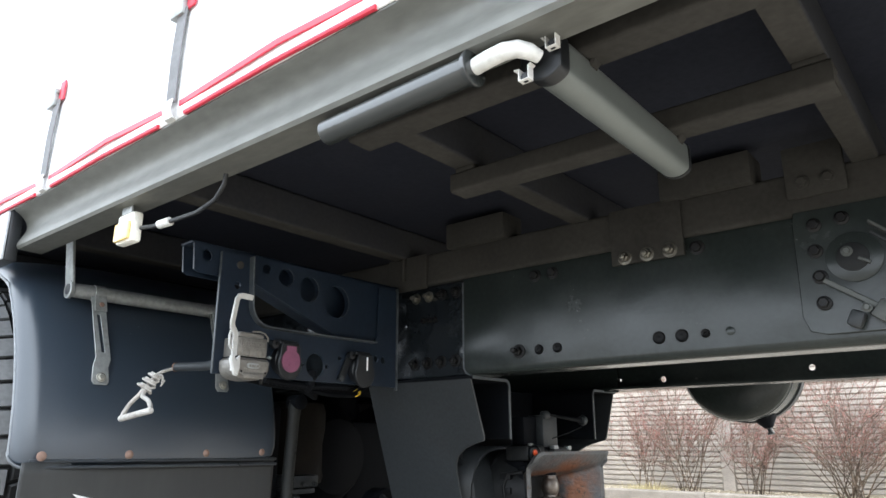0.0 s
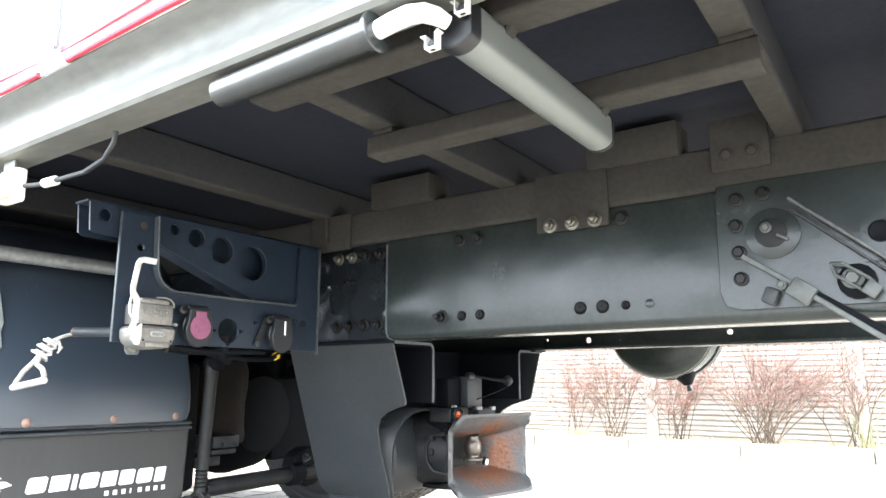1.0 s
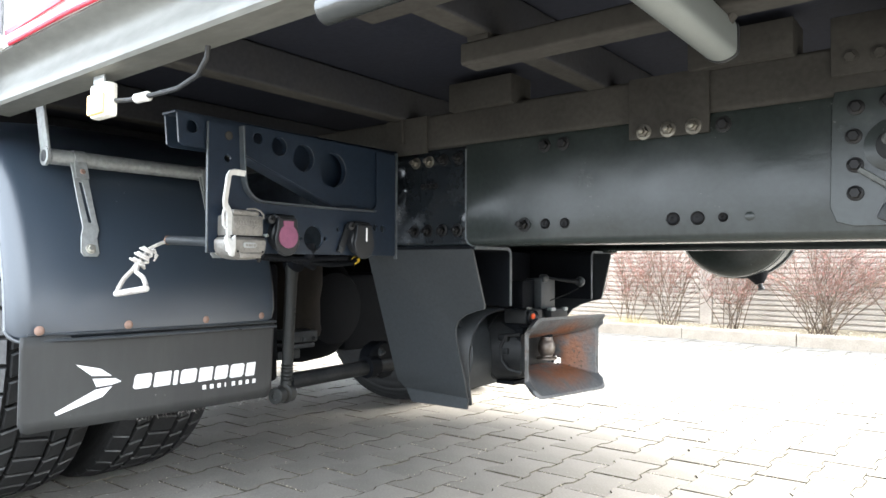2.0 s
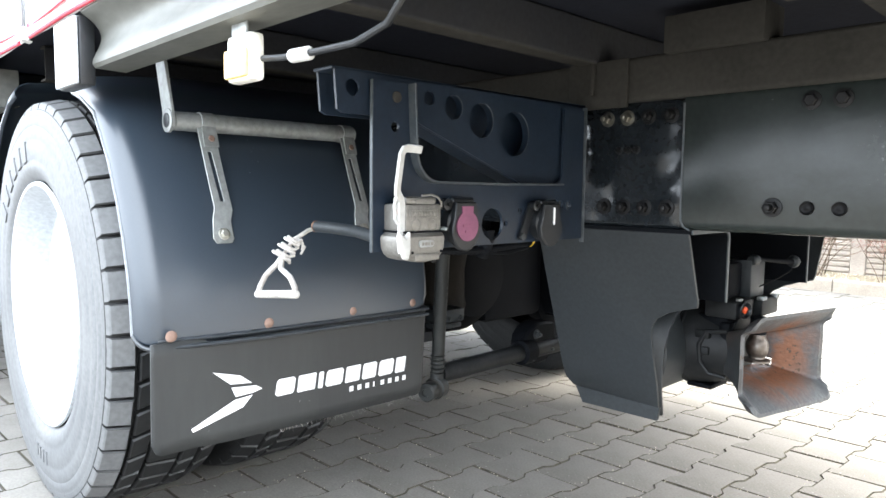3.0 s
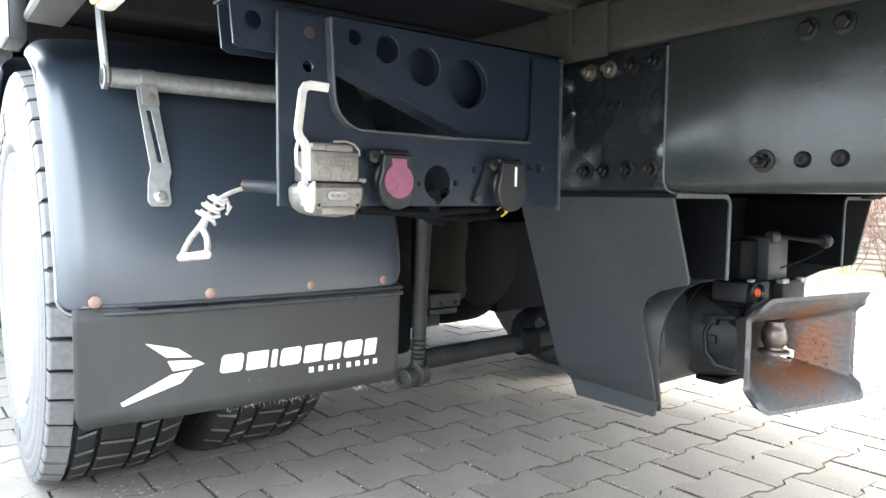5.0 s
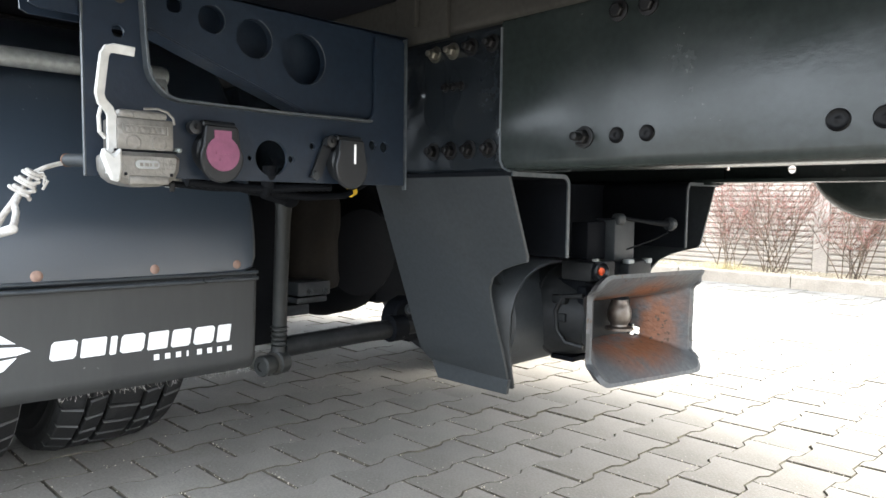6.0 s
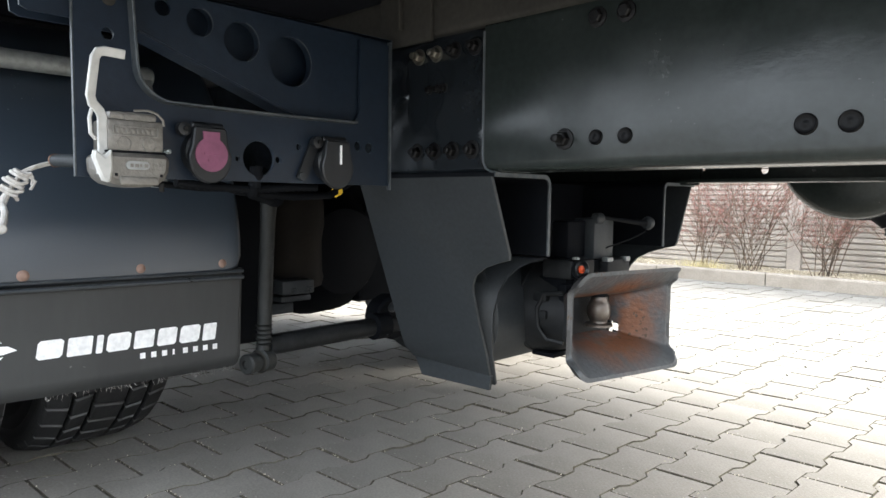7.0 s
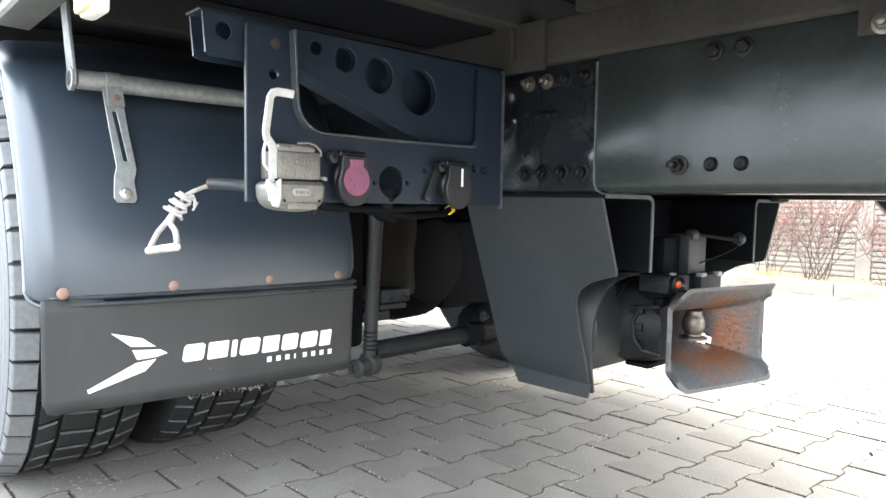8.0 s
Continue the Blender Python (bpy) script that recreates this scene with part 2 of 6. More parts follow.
def part(name, bm, mat, parent=None, label="", flat=False):
    """Links a bmesh, drawn in world metres, as one mesh object under a thing or a part."""
    me = bpy.data.meshes.new(name)
    bmesh.ops.recalc_face_normals(bm, faces=bm.faces)
    bm.to_mesh(me)
    bm.free()
    for mm in (mat if isinstance(mat, (list, tuple)) else [mat]):
        me.materials.append(mm)
    if not flat:
        smooth(me)
    ob = new(name, me)
    if parent is not None:
        ob.parent = parent
        if parent.type == "EMPTY":
            ob.matrix_parent_inverse = Matrix.Translation(-parent.location)
    if label:
        ob["label"] = label
    return ob


def box(lo, hi, bevel=0.0, bm=None, segments=2, turn=None):
    """A box from corner to corner with rounded edges, turned by a matrix about its middle where one is given."""
    b = bmesh.new()
    lo, hi = Vector(lo), Vector(hi)
    bmesh.ops.create_cube(b, size=1)
    bmesh.ops.scale(b, vec=hi - lo, verts=b.verts)
    if bevel:
        bmesh.ops.bevel(b, geom=b.edges, offset=bevel, segments=segments, affect="EDGES", profile=0.5)
    mid = Matrix.Translation((lo + hi) / 2)
    b.transform(mid @ turn if turn else mid)
    return merge(bm, b)


def merge(bm, b):
    if bm is None:
        return b
    me = bpy.data.meshes.new("tmp")
    b.to_mesh(me)
    b.free()
    bm.from_mesh(me)
    bpy.data.meshes.remove(me)
    return bm


def frame_of(direction):
    return Vector(direction).to_track_quat("Z", "Y").to_matrix().to_4x4()


def lathe(p0, direction, profile, seg=24, bm=None, caps=True):
    """A body turned round an axis from p0 along direction: profile rows of (distance along, radius)."""
    b = bmesh.new()
    m = Matrix.Translation(p0) @ frame_of(direction)
    rings = []
    for z, r in profile:
        if r < 1e-6:
            rings.append([b.verts.new(m @ Vector((0, 0, z)))])
        else:
            rings.append([b.verts.new(m @ Vector((r * math.cos(2 * math.pi * i / seg), r * math.sin(2 * math.pi * i / seg), z))) for i in range(seg)])
    for a, c in zip(rings, rings[1:]):
        for i in range(seg):
            j = (i + 1) % seg
            q = [a[i % len(a)], a[j % len(a)], c[j % len(c)], c[i % len(c)]]
            q = list(dict.fromkeys(q))
            if len(q) > 2:
                b.faces.new(q)
    for ring in (rings[0], rings[-1]):
        if len(ring) > 2 and caps:
            b.faces.new(ring)
    return merge(bm, b)


def rod(p0, p1, r, seg=16, bm=None, bevel=0.002):
    p0, p1 = Vector(p0), Vector(p1)
    n = (p1 - p0).length
    e = min(bevel, r * 0.4, n * 0.3)
    return lathe(p0, p1 - p0, [(0, r - e), (e, r), (n - e, r), (n, r - e)], seg, bm)


def sweep(points, r, seg=10, bm=None, flat=None, closed=False):
    """A round (or, with flat=(width, thickness), a rectangular) bar along points."""
    b = bmesh.new()
    pts = [Vector(p) for p in points]
    rings = []
    up = None
    for i, p in enumerate(pts):
        if closed:
            d = pts[(i + 1) % len(pts)] - pts[i - 1]
        else:
            d = pts[min(i + 1, len(pts) - 1)] - pts[max(i - 1, 0)]
        d.normalize()
        if up is None:
            up = Vector((0, 0, 1)) if abs(d.z) < 0.9 else Vector((1, 0, 0))
            if flat and len(flat) > 2:
                up = Vector(flat[2])
        side = d.cross(up).normalized()
        up = side.cross(d).normalized()
        if flat:
            w, h = flat[0] / 2, flat[1] / 2
            c = min(w, h) * 0.35
            ring = [(-w + c, -h), (w - c, -h), (w, -h + c), (w, h - c), (w - c, h), (-w + c, h), (-w, h - c), (-w, -h + c)]
            rings.append([b.verts.new(p + side * x + up * y) for x, y in ring])
        else:
            rr = r[i] if isinstance(r, (list, tuple)) else r
            rings.append([b.verts.new(p + (side * math.cos(2 * math.pi * k / seg) + up * math.sin(2 * math.pi * k / seg)) * rr) for k in range(seg)])
    pairs = list(zip(rings, rings[1:])) + ([(rings[-1], rings[0])] if closed else [])
    for a, c in pairs:
        for i in range(len(a)):
            j = (i + 1) % len(a)
            b.faces.new((a[i], a[j], c[j], c[i]))
    if not closed:
        b.faces.new(rings[0])
        b.faces.new(rings[-1])
    return merge(bm, b)


def arc(cx, cy, r, a0, a1, n=6):
    return [(cx + r * math.cos(radians(a0 + (a1 - a0) * i / n)), cy + r * math.sin(radians(a0 + (a1 - a0) * i / n))) for i in range(n + 1)]


def circle(cx, cy, r, n=20):
    return arc(cx, cy, r, 0, 360 - 360 / n, n - 1)


def plate(outline, holes, thick, to_world, bm=None, bevel=0.0):
    """A flat plate cut to an outline in its own plane, with holes through it. to_world maps (u, v, depth) to the place."""
    b = bmesh.new()
    edges = []
    for loop in (outline, *holes):
        vs = [b.verts.new((u, v, 0)) for u, v in loop]
        edges += [b.edges.new((vs[i], vs[(i + 1) % len(vs)])) for i in range(len(vs))]
    bmesh.ops.triangle_fill(b, use_beauty=True, use_dissolve=False, edges=edges)
    bmesh.ops.recalc_face_normals(b, faces=b.faces)
    res = bmesh.ops.extrude_face_region(b, geom=list(b.faces))
    bmesh.ops.translate(b, vec=(0, 0, thick), verts=[g for g in res["geom"] if isinstance(g, bmesh.types.BMVert)])
    bmesh.ops.recalc_face_normals(b, faces=b.faces)
    if bevel:
        rim = [e for e in b.edges if len(e.link_faces) == 2 and e.calc_face_angle(0) > 1.2]
        bmesh.ops.bevel(b, geom=rim, offset=bevel, segments=1, affect="EDGES")
    b.transform(to_world)
    return merge(bm, b)


def yz_at(x):
    """Plane across the truck at x: u is y, v is z, depth runs to the rear."""
    return Matrix(((0, 0, 1, x), (1, 0, 0, 0), (0, 1, 0, 0), (0, 0, 0, 1)))


def xz_at(y):
    """Plane along the truck at y: u is x, v is z, depth runs to the far side."""
    return Matrix(((1, 0, 0, 0), (0, 0, 1, y), (0, 1, 0, 0), (0, 0, 0, 1)))


def extrude_profile(profile, x0, x1, bm=None, closed=True):
    """A profile of (y, z) drawn out along x."""
    b = bmesh.new()
    a = [b.verts.new((x0, y, z)) for y, z in profile]
    c = [b.verts.new((x1, y, z)) for y, z in profile]
    n = len(profile)
    for i in range(n if closed else n - 1):
        j = (i + 1) % n
        b.faces.new((a[i], a[j], c[j], c[i]))
    if closed:
        b.faces.new(a)
        b.faces.new(c)
    return merge(bm, b)


def channel(y_web, z0, z1, depth, t=0.008, r=0.018):
    """The profile of a C-shaped rail with its web at y_web and its flanges going depth to one side (by sign)."""
    s = 1 if depth > 0 else -1
    d = abs(depth)
    outer = [(d, 0)] + [(r - r * math.sin(radians(a)), r - r * math.cos(radians(a))) for a in range(0, 91, 15)]
    h = z1 - z0
    outer += [(r - r * math.cos(radians(a)), h - r + r * math.sin(radians(a))) for a in range(0, 91, 15)] + [(d, h)]
    ri = max(r - t, 0.002)
    inner = [(d, h - t)] + [(t + ri - ri * math.sin(radians(a)), h - t - ri + ri * math.cos(radians(a))) for a in range(0, 91, 30)]
    inner += [(t + ri - ri * math.cos(radians(a)), t + ri - ri * math.sin(radians(a))) for a in range(0, 91, 30)] + [(d, t)]
    return [(y_web + s * y, z0 + z) for y, z in outer + inner]


def hexbolt(p, direction, r=0.012, h=0.010, washer=True, bm=None, stud=0.0):
    p, d = Vector(p), Vector(direction).normalized()
    if washer:
        bm = lathe(p, d, [(0, r * 1.45), (0.0025, r * 1.45), (0.003, r * 1.3)], 20, bm)
    ax = p + d * 0.003
    bm = lathe(ax, d, [(0, r), (h * 0.8, r), (h, r * 0.82)], 6, bm)
    if stud:
        bm = lathe(ax, d, [(0, r * 0.55), (h + stud, r * 0.55), (h + stud + 0.001, r * 0.4)], 12, bm)
    return bm

# ---- ground, kerb and bed ----
g = bmesh.new()
bmesh.ops.create_grid(g, x_segments=2, y_segments=2, size=150)
bmesh.ops.translate(g, vec=(0, 0, -0.006), verts=g.verts)
ground = tagged(part("ground", g, SAND, None, "", True), "sandy ground with joint sand showing between pavers", "ground", kind="structure")

KERB_Y = 6.75
kerb = tagged(new("kerb"), "pale concrete kerb along a planted bed", "kerb", kind="structure")
kerb.location = (0, KERB_Y, 0)


def kerb_stone():
    prof = [(0, -0.02), (0, 0.085), (0.004, 0.096), (0.014, 0.1), (0.08, 0.1), (0.08, -0.02)]
    b = extrude_profile(prof, 0.004, 0.926)
    me = bpy.data.meshes.new("kerb_stone")
    bmesh.ops.recalc_face_normals(b, faces=b.faces)
    b.to_mesh(me)
    b.free()
    me.materials.append(CONCRETE)
    return me


stone_mesh = kerb_stone()
for i in range(-9, 8):
    o = new("kerb_stone", stone_mesh)
    o.parent = kerb
    o.location = (-1.93 + 0.93 * i, random.uniform(-0.004, 0.004), random.uniform(-0.003, 0.003))

bed = bmesh.new()
bmesh.ops.create_grid(bed, x_segments=110, y_segments=10, size=1)
for v in bed.verts:
    v.co = Vector((v.co.x * 10 - 1.5, KERB_Y + 0.5 + v.co.y * 0.44, 0.075))
    v.co.z += 0.02 * noise.noise(v.co * 7) + 0.012 * noise.noise(v.co * 23)
tagged(part("planting_bed", bed, SOIL), "brown soil planting bed behind the kerb", "planting bed", kind="structure")

verts, faces = [], []
for i in range(5200):
    x, y = random.uniform(-6, 3), random.uniform(KERB_Y + 0.09, KERB_Y + 0.8)
    r = random.uniform(0.005, 0.013)
    a = random.uniform(0, 6.28)
    k = len(verts)
    for j in range(6):
        u = a + j * math.pi / 3
        verts.append((x + r * math.cos(u) * random.uniform(0.7, 1.2), y + r * math.sin(u) * random.uniform(0.6, 1), 0.075))
    verts.append((x, y, 0.078 + r * random.uniform(0.7, 1.1)))
    faces += [(k + j, k + (j + 1) % 6, k + 6) for j in range(6)]
me = bpy.data.meshes.new("gravel")
me.from_pydata(verts, [], faces)
me.materials.append(STONE)
tagged(new("gravel", me), "pale gravel mulch scattered over the bed", "gravel", kind="stuff")

# ---- fence ----
FENCE_Y = 7.62
fence = tagged(new("fence"), "pinkish concrete panel fence with plank relief", "fence", kind="structure")
fence.location = (0, FENCE_Y, 0)


def joined(name, b, material_):
    me = bpy.data.meshes.new(name)
    bmesh.ops.recalc_face_normals(b, faces=b.faces)
    b.to_mesh(me)
    b.free()
    me.materials.append(material_)
    return me


def slat(b, z0, lift):
    """One narrow board of the relief, a little uneven along its length."""
    n = len(lift) - 1
    rows = []
    for i in range(n + 1):
        x = 0.065 + 1.67 * i / n
        rows.append([b.verts.new((x, y + lift[i] * (y < 0), z0 + z + lift[i] * 0.4)) for y, z in ((0.007, 0.004), (-0.015, 0.006), (-0.018, 0.010), (-0.018, 0.038), (-0.015, 0.042), (0.007, 0.044))])
    for r0, r1 in zip(rows, rows[1:]):
        for k in range(5):
            b.faces.new((r0[k], r0[k + 1], r1[k + 1], r1[k]))
    b.faces.new(rows[0])
    b.faces.new(rows[-1])


def slat_mesh():
    b = bmesh.new()
    slat(b, 0, [random.uniform(-0.004, 0.003) for _ in range(9)])
    return joined("slat", b, FENCE)


slats = [slat_mesh() for _ in range(5)]
panel_mesh = joined("fence_panel", box((0.02, 0.006, 0.0), (1.78, 0.05, 0.4998)), FENCE)
relief = box((0.02, 0.006, 0.0), (1.78, 0.05, 0.4998))
for k in range(10):
    slat(relief, 0.006 + 0.0485 * k, [0.0, 0.0])
relief_mesh = joined("fence_panel", relief, FENCE)
post_mesh = joined("fence_post", box((-0.06, -0.035, 0), (0.06, 0.09, 2.1), 0.01), FENCE)
for i in range(-5, 6):
    x = -1.98 + 1.8 * i
    o = new("fence_post", post_mesh)
    o.parent, o.location = fence, (x, 0, 0)
    for j in range(4):
        detailed = -2 <= i <= 1
        panel = new("fence_panel", panel_mesh if detailed else relief_mesh)
        panel.parent, panel.location = fence, (x, 0, 0.03 + 0.5 * j)
        for k in range(10 if detailed else 0):
            o = new("slat", slats[(i + j + k * 3) % 5])
            o.parent, o.location = panel, (0, 0, 0.006 + 0.0485 * k)


# unseen wall added behind the truck to block the low sky
tagged(part("wall_rear", box((6.5, -14, 0), (6.68, FENCE_Y, 1.9), 0.01), FENCE), "unseen plain concrete wall added to block low rear sky", "wall", kind="structure")


# ---- shrubs ----
def shrub(name, x, y, height, stems, spread, label, seed):
    """Crooked stems that fan out from the foot, fork twice and end in fine reddish twigs with buds."""
    rng = random.Random(seed)
    thing = tagged(new(name), label, "shrub", "shrubs in the bed")
    thing.location = (x, y, 0.07)
    meshes = {"stem": ([], []), "twig": ([], []), "bud": ([], [])}

    def limb(p, d, n, r, depth):
        verts, faces = meshes["twig" if depth > 1 else "stem"]
        steps = 6 if depth == 0 else 4
        pts = [p.copy()]
        for s in range(steps):
            d = (d + Vector((rng.gauss(0, 0.17), rng.gauss(0, 0.17), 0.05 + rng.gauss(0, 0.10)))).normalized()
            p = p + d * n / steps
            pts.append(p.copy())
        for s in range(steps):
            a, c = pts[s], pts[s + 1]
            r0, r1 = r * (1 - 0.7 * s / steps), r * (1 - 0.7 * (s + 1) / steps)
            side = (c - a).cross(Vector((0.3, 0.9, 0.2))).normalized()
            up = side.cross(c - a).normalized()
            k = len(verts)
            for q, rr in ((a, r0), (c, r1)):
                verts.extend(q + (side * math.cos(m * math.pi / 2) + up * math.sin(m * math.pi / 2)) * rr for m in range(4))
            faces.extend([(k + m, k + (m + 1) % 4, k + 4 + (m + 1) % 4, k + 4 + m) for m in range(4)])
            if depth < 2 and s >= (1 if depth == 0 else 0):
                for _ in range(3 if depth else 2):
                    if rng.random() < 0.75:
                        nd = (d + Vector((rng.gauss(0, 0.55), rng.gauss(0, 0.55), rng.gauss(0.05, 0.3)))).normalized()
                        limb(c, nd, n * rng.uniform(0.30, 0.55), max(r * 0.5, 0.0016), depth + 1)
            if depth == 2 and c.z > 0.3 * height and rng.random() < 0.55:
                bv, bf = meshes["bud"]
                s0 = rng.uniform(0.002, 0.0045)
                q = c + Vector((rng.gauss(0, 0.006), rng.gauss(0, 0.006), rng.gauss(0, 0.006)))
                k = len(bv)
                bv.extend([q + Vector((s0, 0, 0)), q + Vector((-s0 * 0.5, s0, 0)), q + Vector((-s0 * 0.5, -s0, 0)), q + Vector((0, 0, s0 * 2))])
                bf.extend([(k, k + 1, k + 3), (k + 1, k + 2, k + 3), (k + 2, k, k + 3)])

    for i in range(stems):
        a = rng.uniform(0, 6.283)
        d = Vector((math.cos(a) * spread * rng.uniform(0.1, 1), math.sin(a) * spread * rng.uniform(0.1, 0.8), 1)).normalized()
        limb(Vector((rng.gauss(0, 0.06), rng.gauss(0, 0.04), 0)), d, height * rng.uniform(0.5, 1.0), rng.uniform(0.004, 0.0065), 0)
    for nm, mm in (("stem", TWIG), ("twig", REDTWIG), ("bud", BUD)):
        me = bpy.data.meshes.new(nm)
        me.from_pydata(meshes[nm][0], [], meshes[nm][1])
        me.materials.append(mm)
        o = tagged(new(nm, me), kind="stuff")
        o.parent = thing
    return thing


shrub("shrub", -2.20, 7.15, 1.05, 18, 0.75, "bare shrub with brown stems and reddish buds", 3)
shrub("shrub", -1.60, 7.15, 0.75, 14, 0.6, "small bare shrub with brown stems", 5)
shrub("shrub", -0.88, 7.15, 1.05, 28, 1.1, "wide bare shrub with reddish twig tips", 8)
shrub("shrub", -2.62, 7.2, 0.92, 12, 0.65, "sparse leafless shrub beside the fence", 13)
shrub("shrub", 0.28, 7.2, 0.95, 8, 0.8, "bare shrub with brown stems and reddish buds", 21)
shrub("shrub", -0.20, 7.15, 0.80, 9, 0.9, "open bare shrub with thin arching stems", 27)
shrub("shrub", -3.5, 7.2, 1.0, 9, 0.7, "bare shrub with brown stems and reddish buds", 34)

verts, faces = [], []
for i in range(26):
    a, n = random.uniform(0, 6.28), random.uniform(0.25, 0.6)
    d = Vector((math.cos(a), math.sin(a) * 0.5, 0))
    p = Vector((-0.15 + random.gauss(0, 0.05), 7.15 + random.gauss(0, 0.04), 0.07))
    k = len(verts)
    for s in range(5):
        f = s / 4
        q = p + d * n * 0.55 * f ** 1.5 + Vector((0, 0, n * (f - 0.25 * f * f)))
        w = 0.006 * (1 - f * 0.9)
        w2 = Vector((-d.y, d.x, 0)).normalized() * w
        verts += [q - w2, q + w2]
        if s:
            faces.append((k + 2 * s - 2, k + 2 * s - 1, k + 2 * s + 1, k + 2 * s))
me = bpy.data.meshes.new("leaf_blades")
me.from_pydata(verts, [], faces)
me.materials.append(LEAF)
tagged(new("leafy_plant", me), "tuft of narrow green leaf blades in the bed", "plant")

# ---- truck: chassis ----
MIDY = 2.45
near_rail = part("chassis_rail", extrude_profile(channel(2.03, 0.706, 0.976, 0.08), -0.845, 0.44), CHASSIS, truck, "dark grey painted rear chassis rail")
front_rail = part("front_chassis_rail", extrude_profile(channel(2.042, 0.700, 0.974, 0.08), -7.0, -0.846), GLOSSY, truck, "glossy dark chassis rail with bolt rows")


def far_rail():
    web = [(-0.845, 0.706), (0.44, 0.706), (0.44, 0.976), (-0.845, 0.976)]
    holes = [circle(-0.642, 0.738, 0.010, 14), circle(-0.796, 0.743, 0.005, 10), circle(-0.187, 0.748, 0.009, 14)]
    b = plate(web, holes, 0.008, xz_at(2.862))
    box((-0.845, 2.782, 0.706), (0.44, 2.862, 0.714), 0, b)
    box((-0.845, 2.782, 0.968), (0.44, 2.862, 0.976), 0, b)
    return b


part("far_chassis_rail", far_rail(), CHASSIS, truck)
part("far_chassis_rail", extrude_profile(channel(2.858, 0.700, 0.974, -0.08), -7.0, -0.80), CHASSIS, truck)

OUT = (0, -1, 0)
# Thin pale line down the rail end, a painted glint
part("rail_edge", sweep([(-0.8452, 2.0292, 0.955), (-0.8452, 2.0292, 0.740), (-0.8440, 2.0292, 0.724), (-0.8380, 2.0296, 0.712), (-0.8260, 2.0300, 0.7062), (-0.8235, 2.05, 0.7045)], 0.0022, 8), EDGE, near_rail, "bright rail edge with its glint in the paint")
for x, kind in ((-0.671, "stud"), (-0.613, "s"), (-0.562, "s"), (-0.310, "l"), (-0.260, "l"), (-0.210, "t"), (-0.160, "plug")):
    p = (x, 2.03, 0.755)
    if kind == "stud":
        part("bolt", hexbolt(p, OUT, 0.012, 0.012, True, None, 0.016), DARKBOLT, near_rail)
    elif kind == "plug":
        part("plug", lathe(p, OUT, [(0, 0.009), (0.002, 0.009), (0.003, 0.006), (0.003, 0)], 16), CHASSIS, near_rail)
    else:
        r = {"s": 0.0110, "l": 0.0125, "t": 0.0085}[kind]
        b = lathe(p, OUT, [(0, r * 1.12), (0.0015, r * 1.12), (0.0032, r * 1.0), (0.0022, r * 0.78), (0.0016, r * 0.4), (0.0026, r * 0.2), (0.0026, 0)], 24)
        part("bolt", b, PLUG, near_rail)
for x in (-0.615, -0.566, -0.209):
    part("bolt", hexbolt((x, 2.03, 0.940), OUT, 0.011, 0.009), DARKBOLT, near_rail)
for x in (-1.025, -0.977, -0.928, -0.878):
    part("bolt", hexbolt((x, 2.042, 0.935), OUT, 0.011, 0.012, True, None, 0.008), DULLZINC if x < -0.95 else DARKBOLT, front_rail)
    part("bolt", hexbolt((x - 0.004, 2.042, 0.748), OUT, 0.012, 0.012, True, None, 0.006), DARKBOLT, front_rail)
for x in (-0.996, -0.975, -0.955):
    part("bolt", hexbolt((x, 2.042, 0.868), OUT, 0.006, 0.007), DARKBOLT, front_rail)

# bracket that ties the body's subframe to the rail
tie = part("tie_bracket", box((-0.40, 2.014, 0.926), (-0.232, 2.024, 1.056), 0.002), BODYSTEEL, truck, "dusty brown tie bracket with three bolts")
for x in (-0.366, -0.314, -0.262):
    part("bolt", hexbolt((x, 2.014, 0.940), OUT, 0.0115, 0.011, True, None, 0.007), DULLZINC, tie, "dull zinc nut and washer")

tie = part("tie_bracket", box((-1.110, 2.012, 0.955), (-0.965, 2.022, 1.054), 0.002), BODYSTEEL, truck, "dusty brown tie bracket ahead of the rail joint")
part("stiffener", box((-1.048, 2.000, 0.985), (-1.040, 2.0125, 1.050), 0.002), BODYSTEEL, tie)

# ---- truck: body underside ----
part("subframe_beam", extrude_profile(channel(2.022, 0.966, 1.056, 0.07, 0.006, 0.010), -7.0, 0.44), BODYSTEEL, truck, "dusty brown subframe beam on the chassis rail")
part("subframe_beam", extrude_profile(channel(2.874, 0.978, 1.058, -0.07, 0.006, 0.010), -7.0, 0.44), BODYSTEEL, truck)
for x0, x1 in ((-0.88, -0.689), (-0.27, -0.076)):
    part("packer_block", box((x0, 2.0, 1.05), (x1, 2.09, 1.120), 0.003), BODYSTEEL, truck, "dusty grey packer block")

foot = part("beam_foot", box((-0.018, 2.010, 0.998), (0.088, 2.0245, 1.105), 0.003), BODYSTEEL, truck, "dusty foot bracket of a cross beam")
for x in (0.012, 0.058):
    part("bolt", hexbolt((x, 2.010, 1.028), OUT, 0.010, 0.008), BODYSTEEL, foot)


def cross_beam(x, y0=1.25, y1=3.65):
    """A folded beam across the body: its web looks to the rear, its lower flange runs forward."""
    prof = channel(0, 1.050, 1.139, -0.046, 0.005, 0.008)
    b = extrude_profile(prof, y0, y1)
    b.transform(Matrix(((0, 1, 0, x), (1, 0, 0, 0), (0, 0, 1, 0), (0, 0, 0, 1))))
    return b


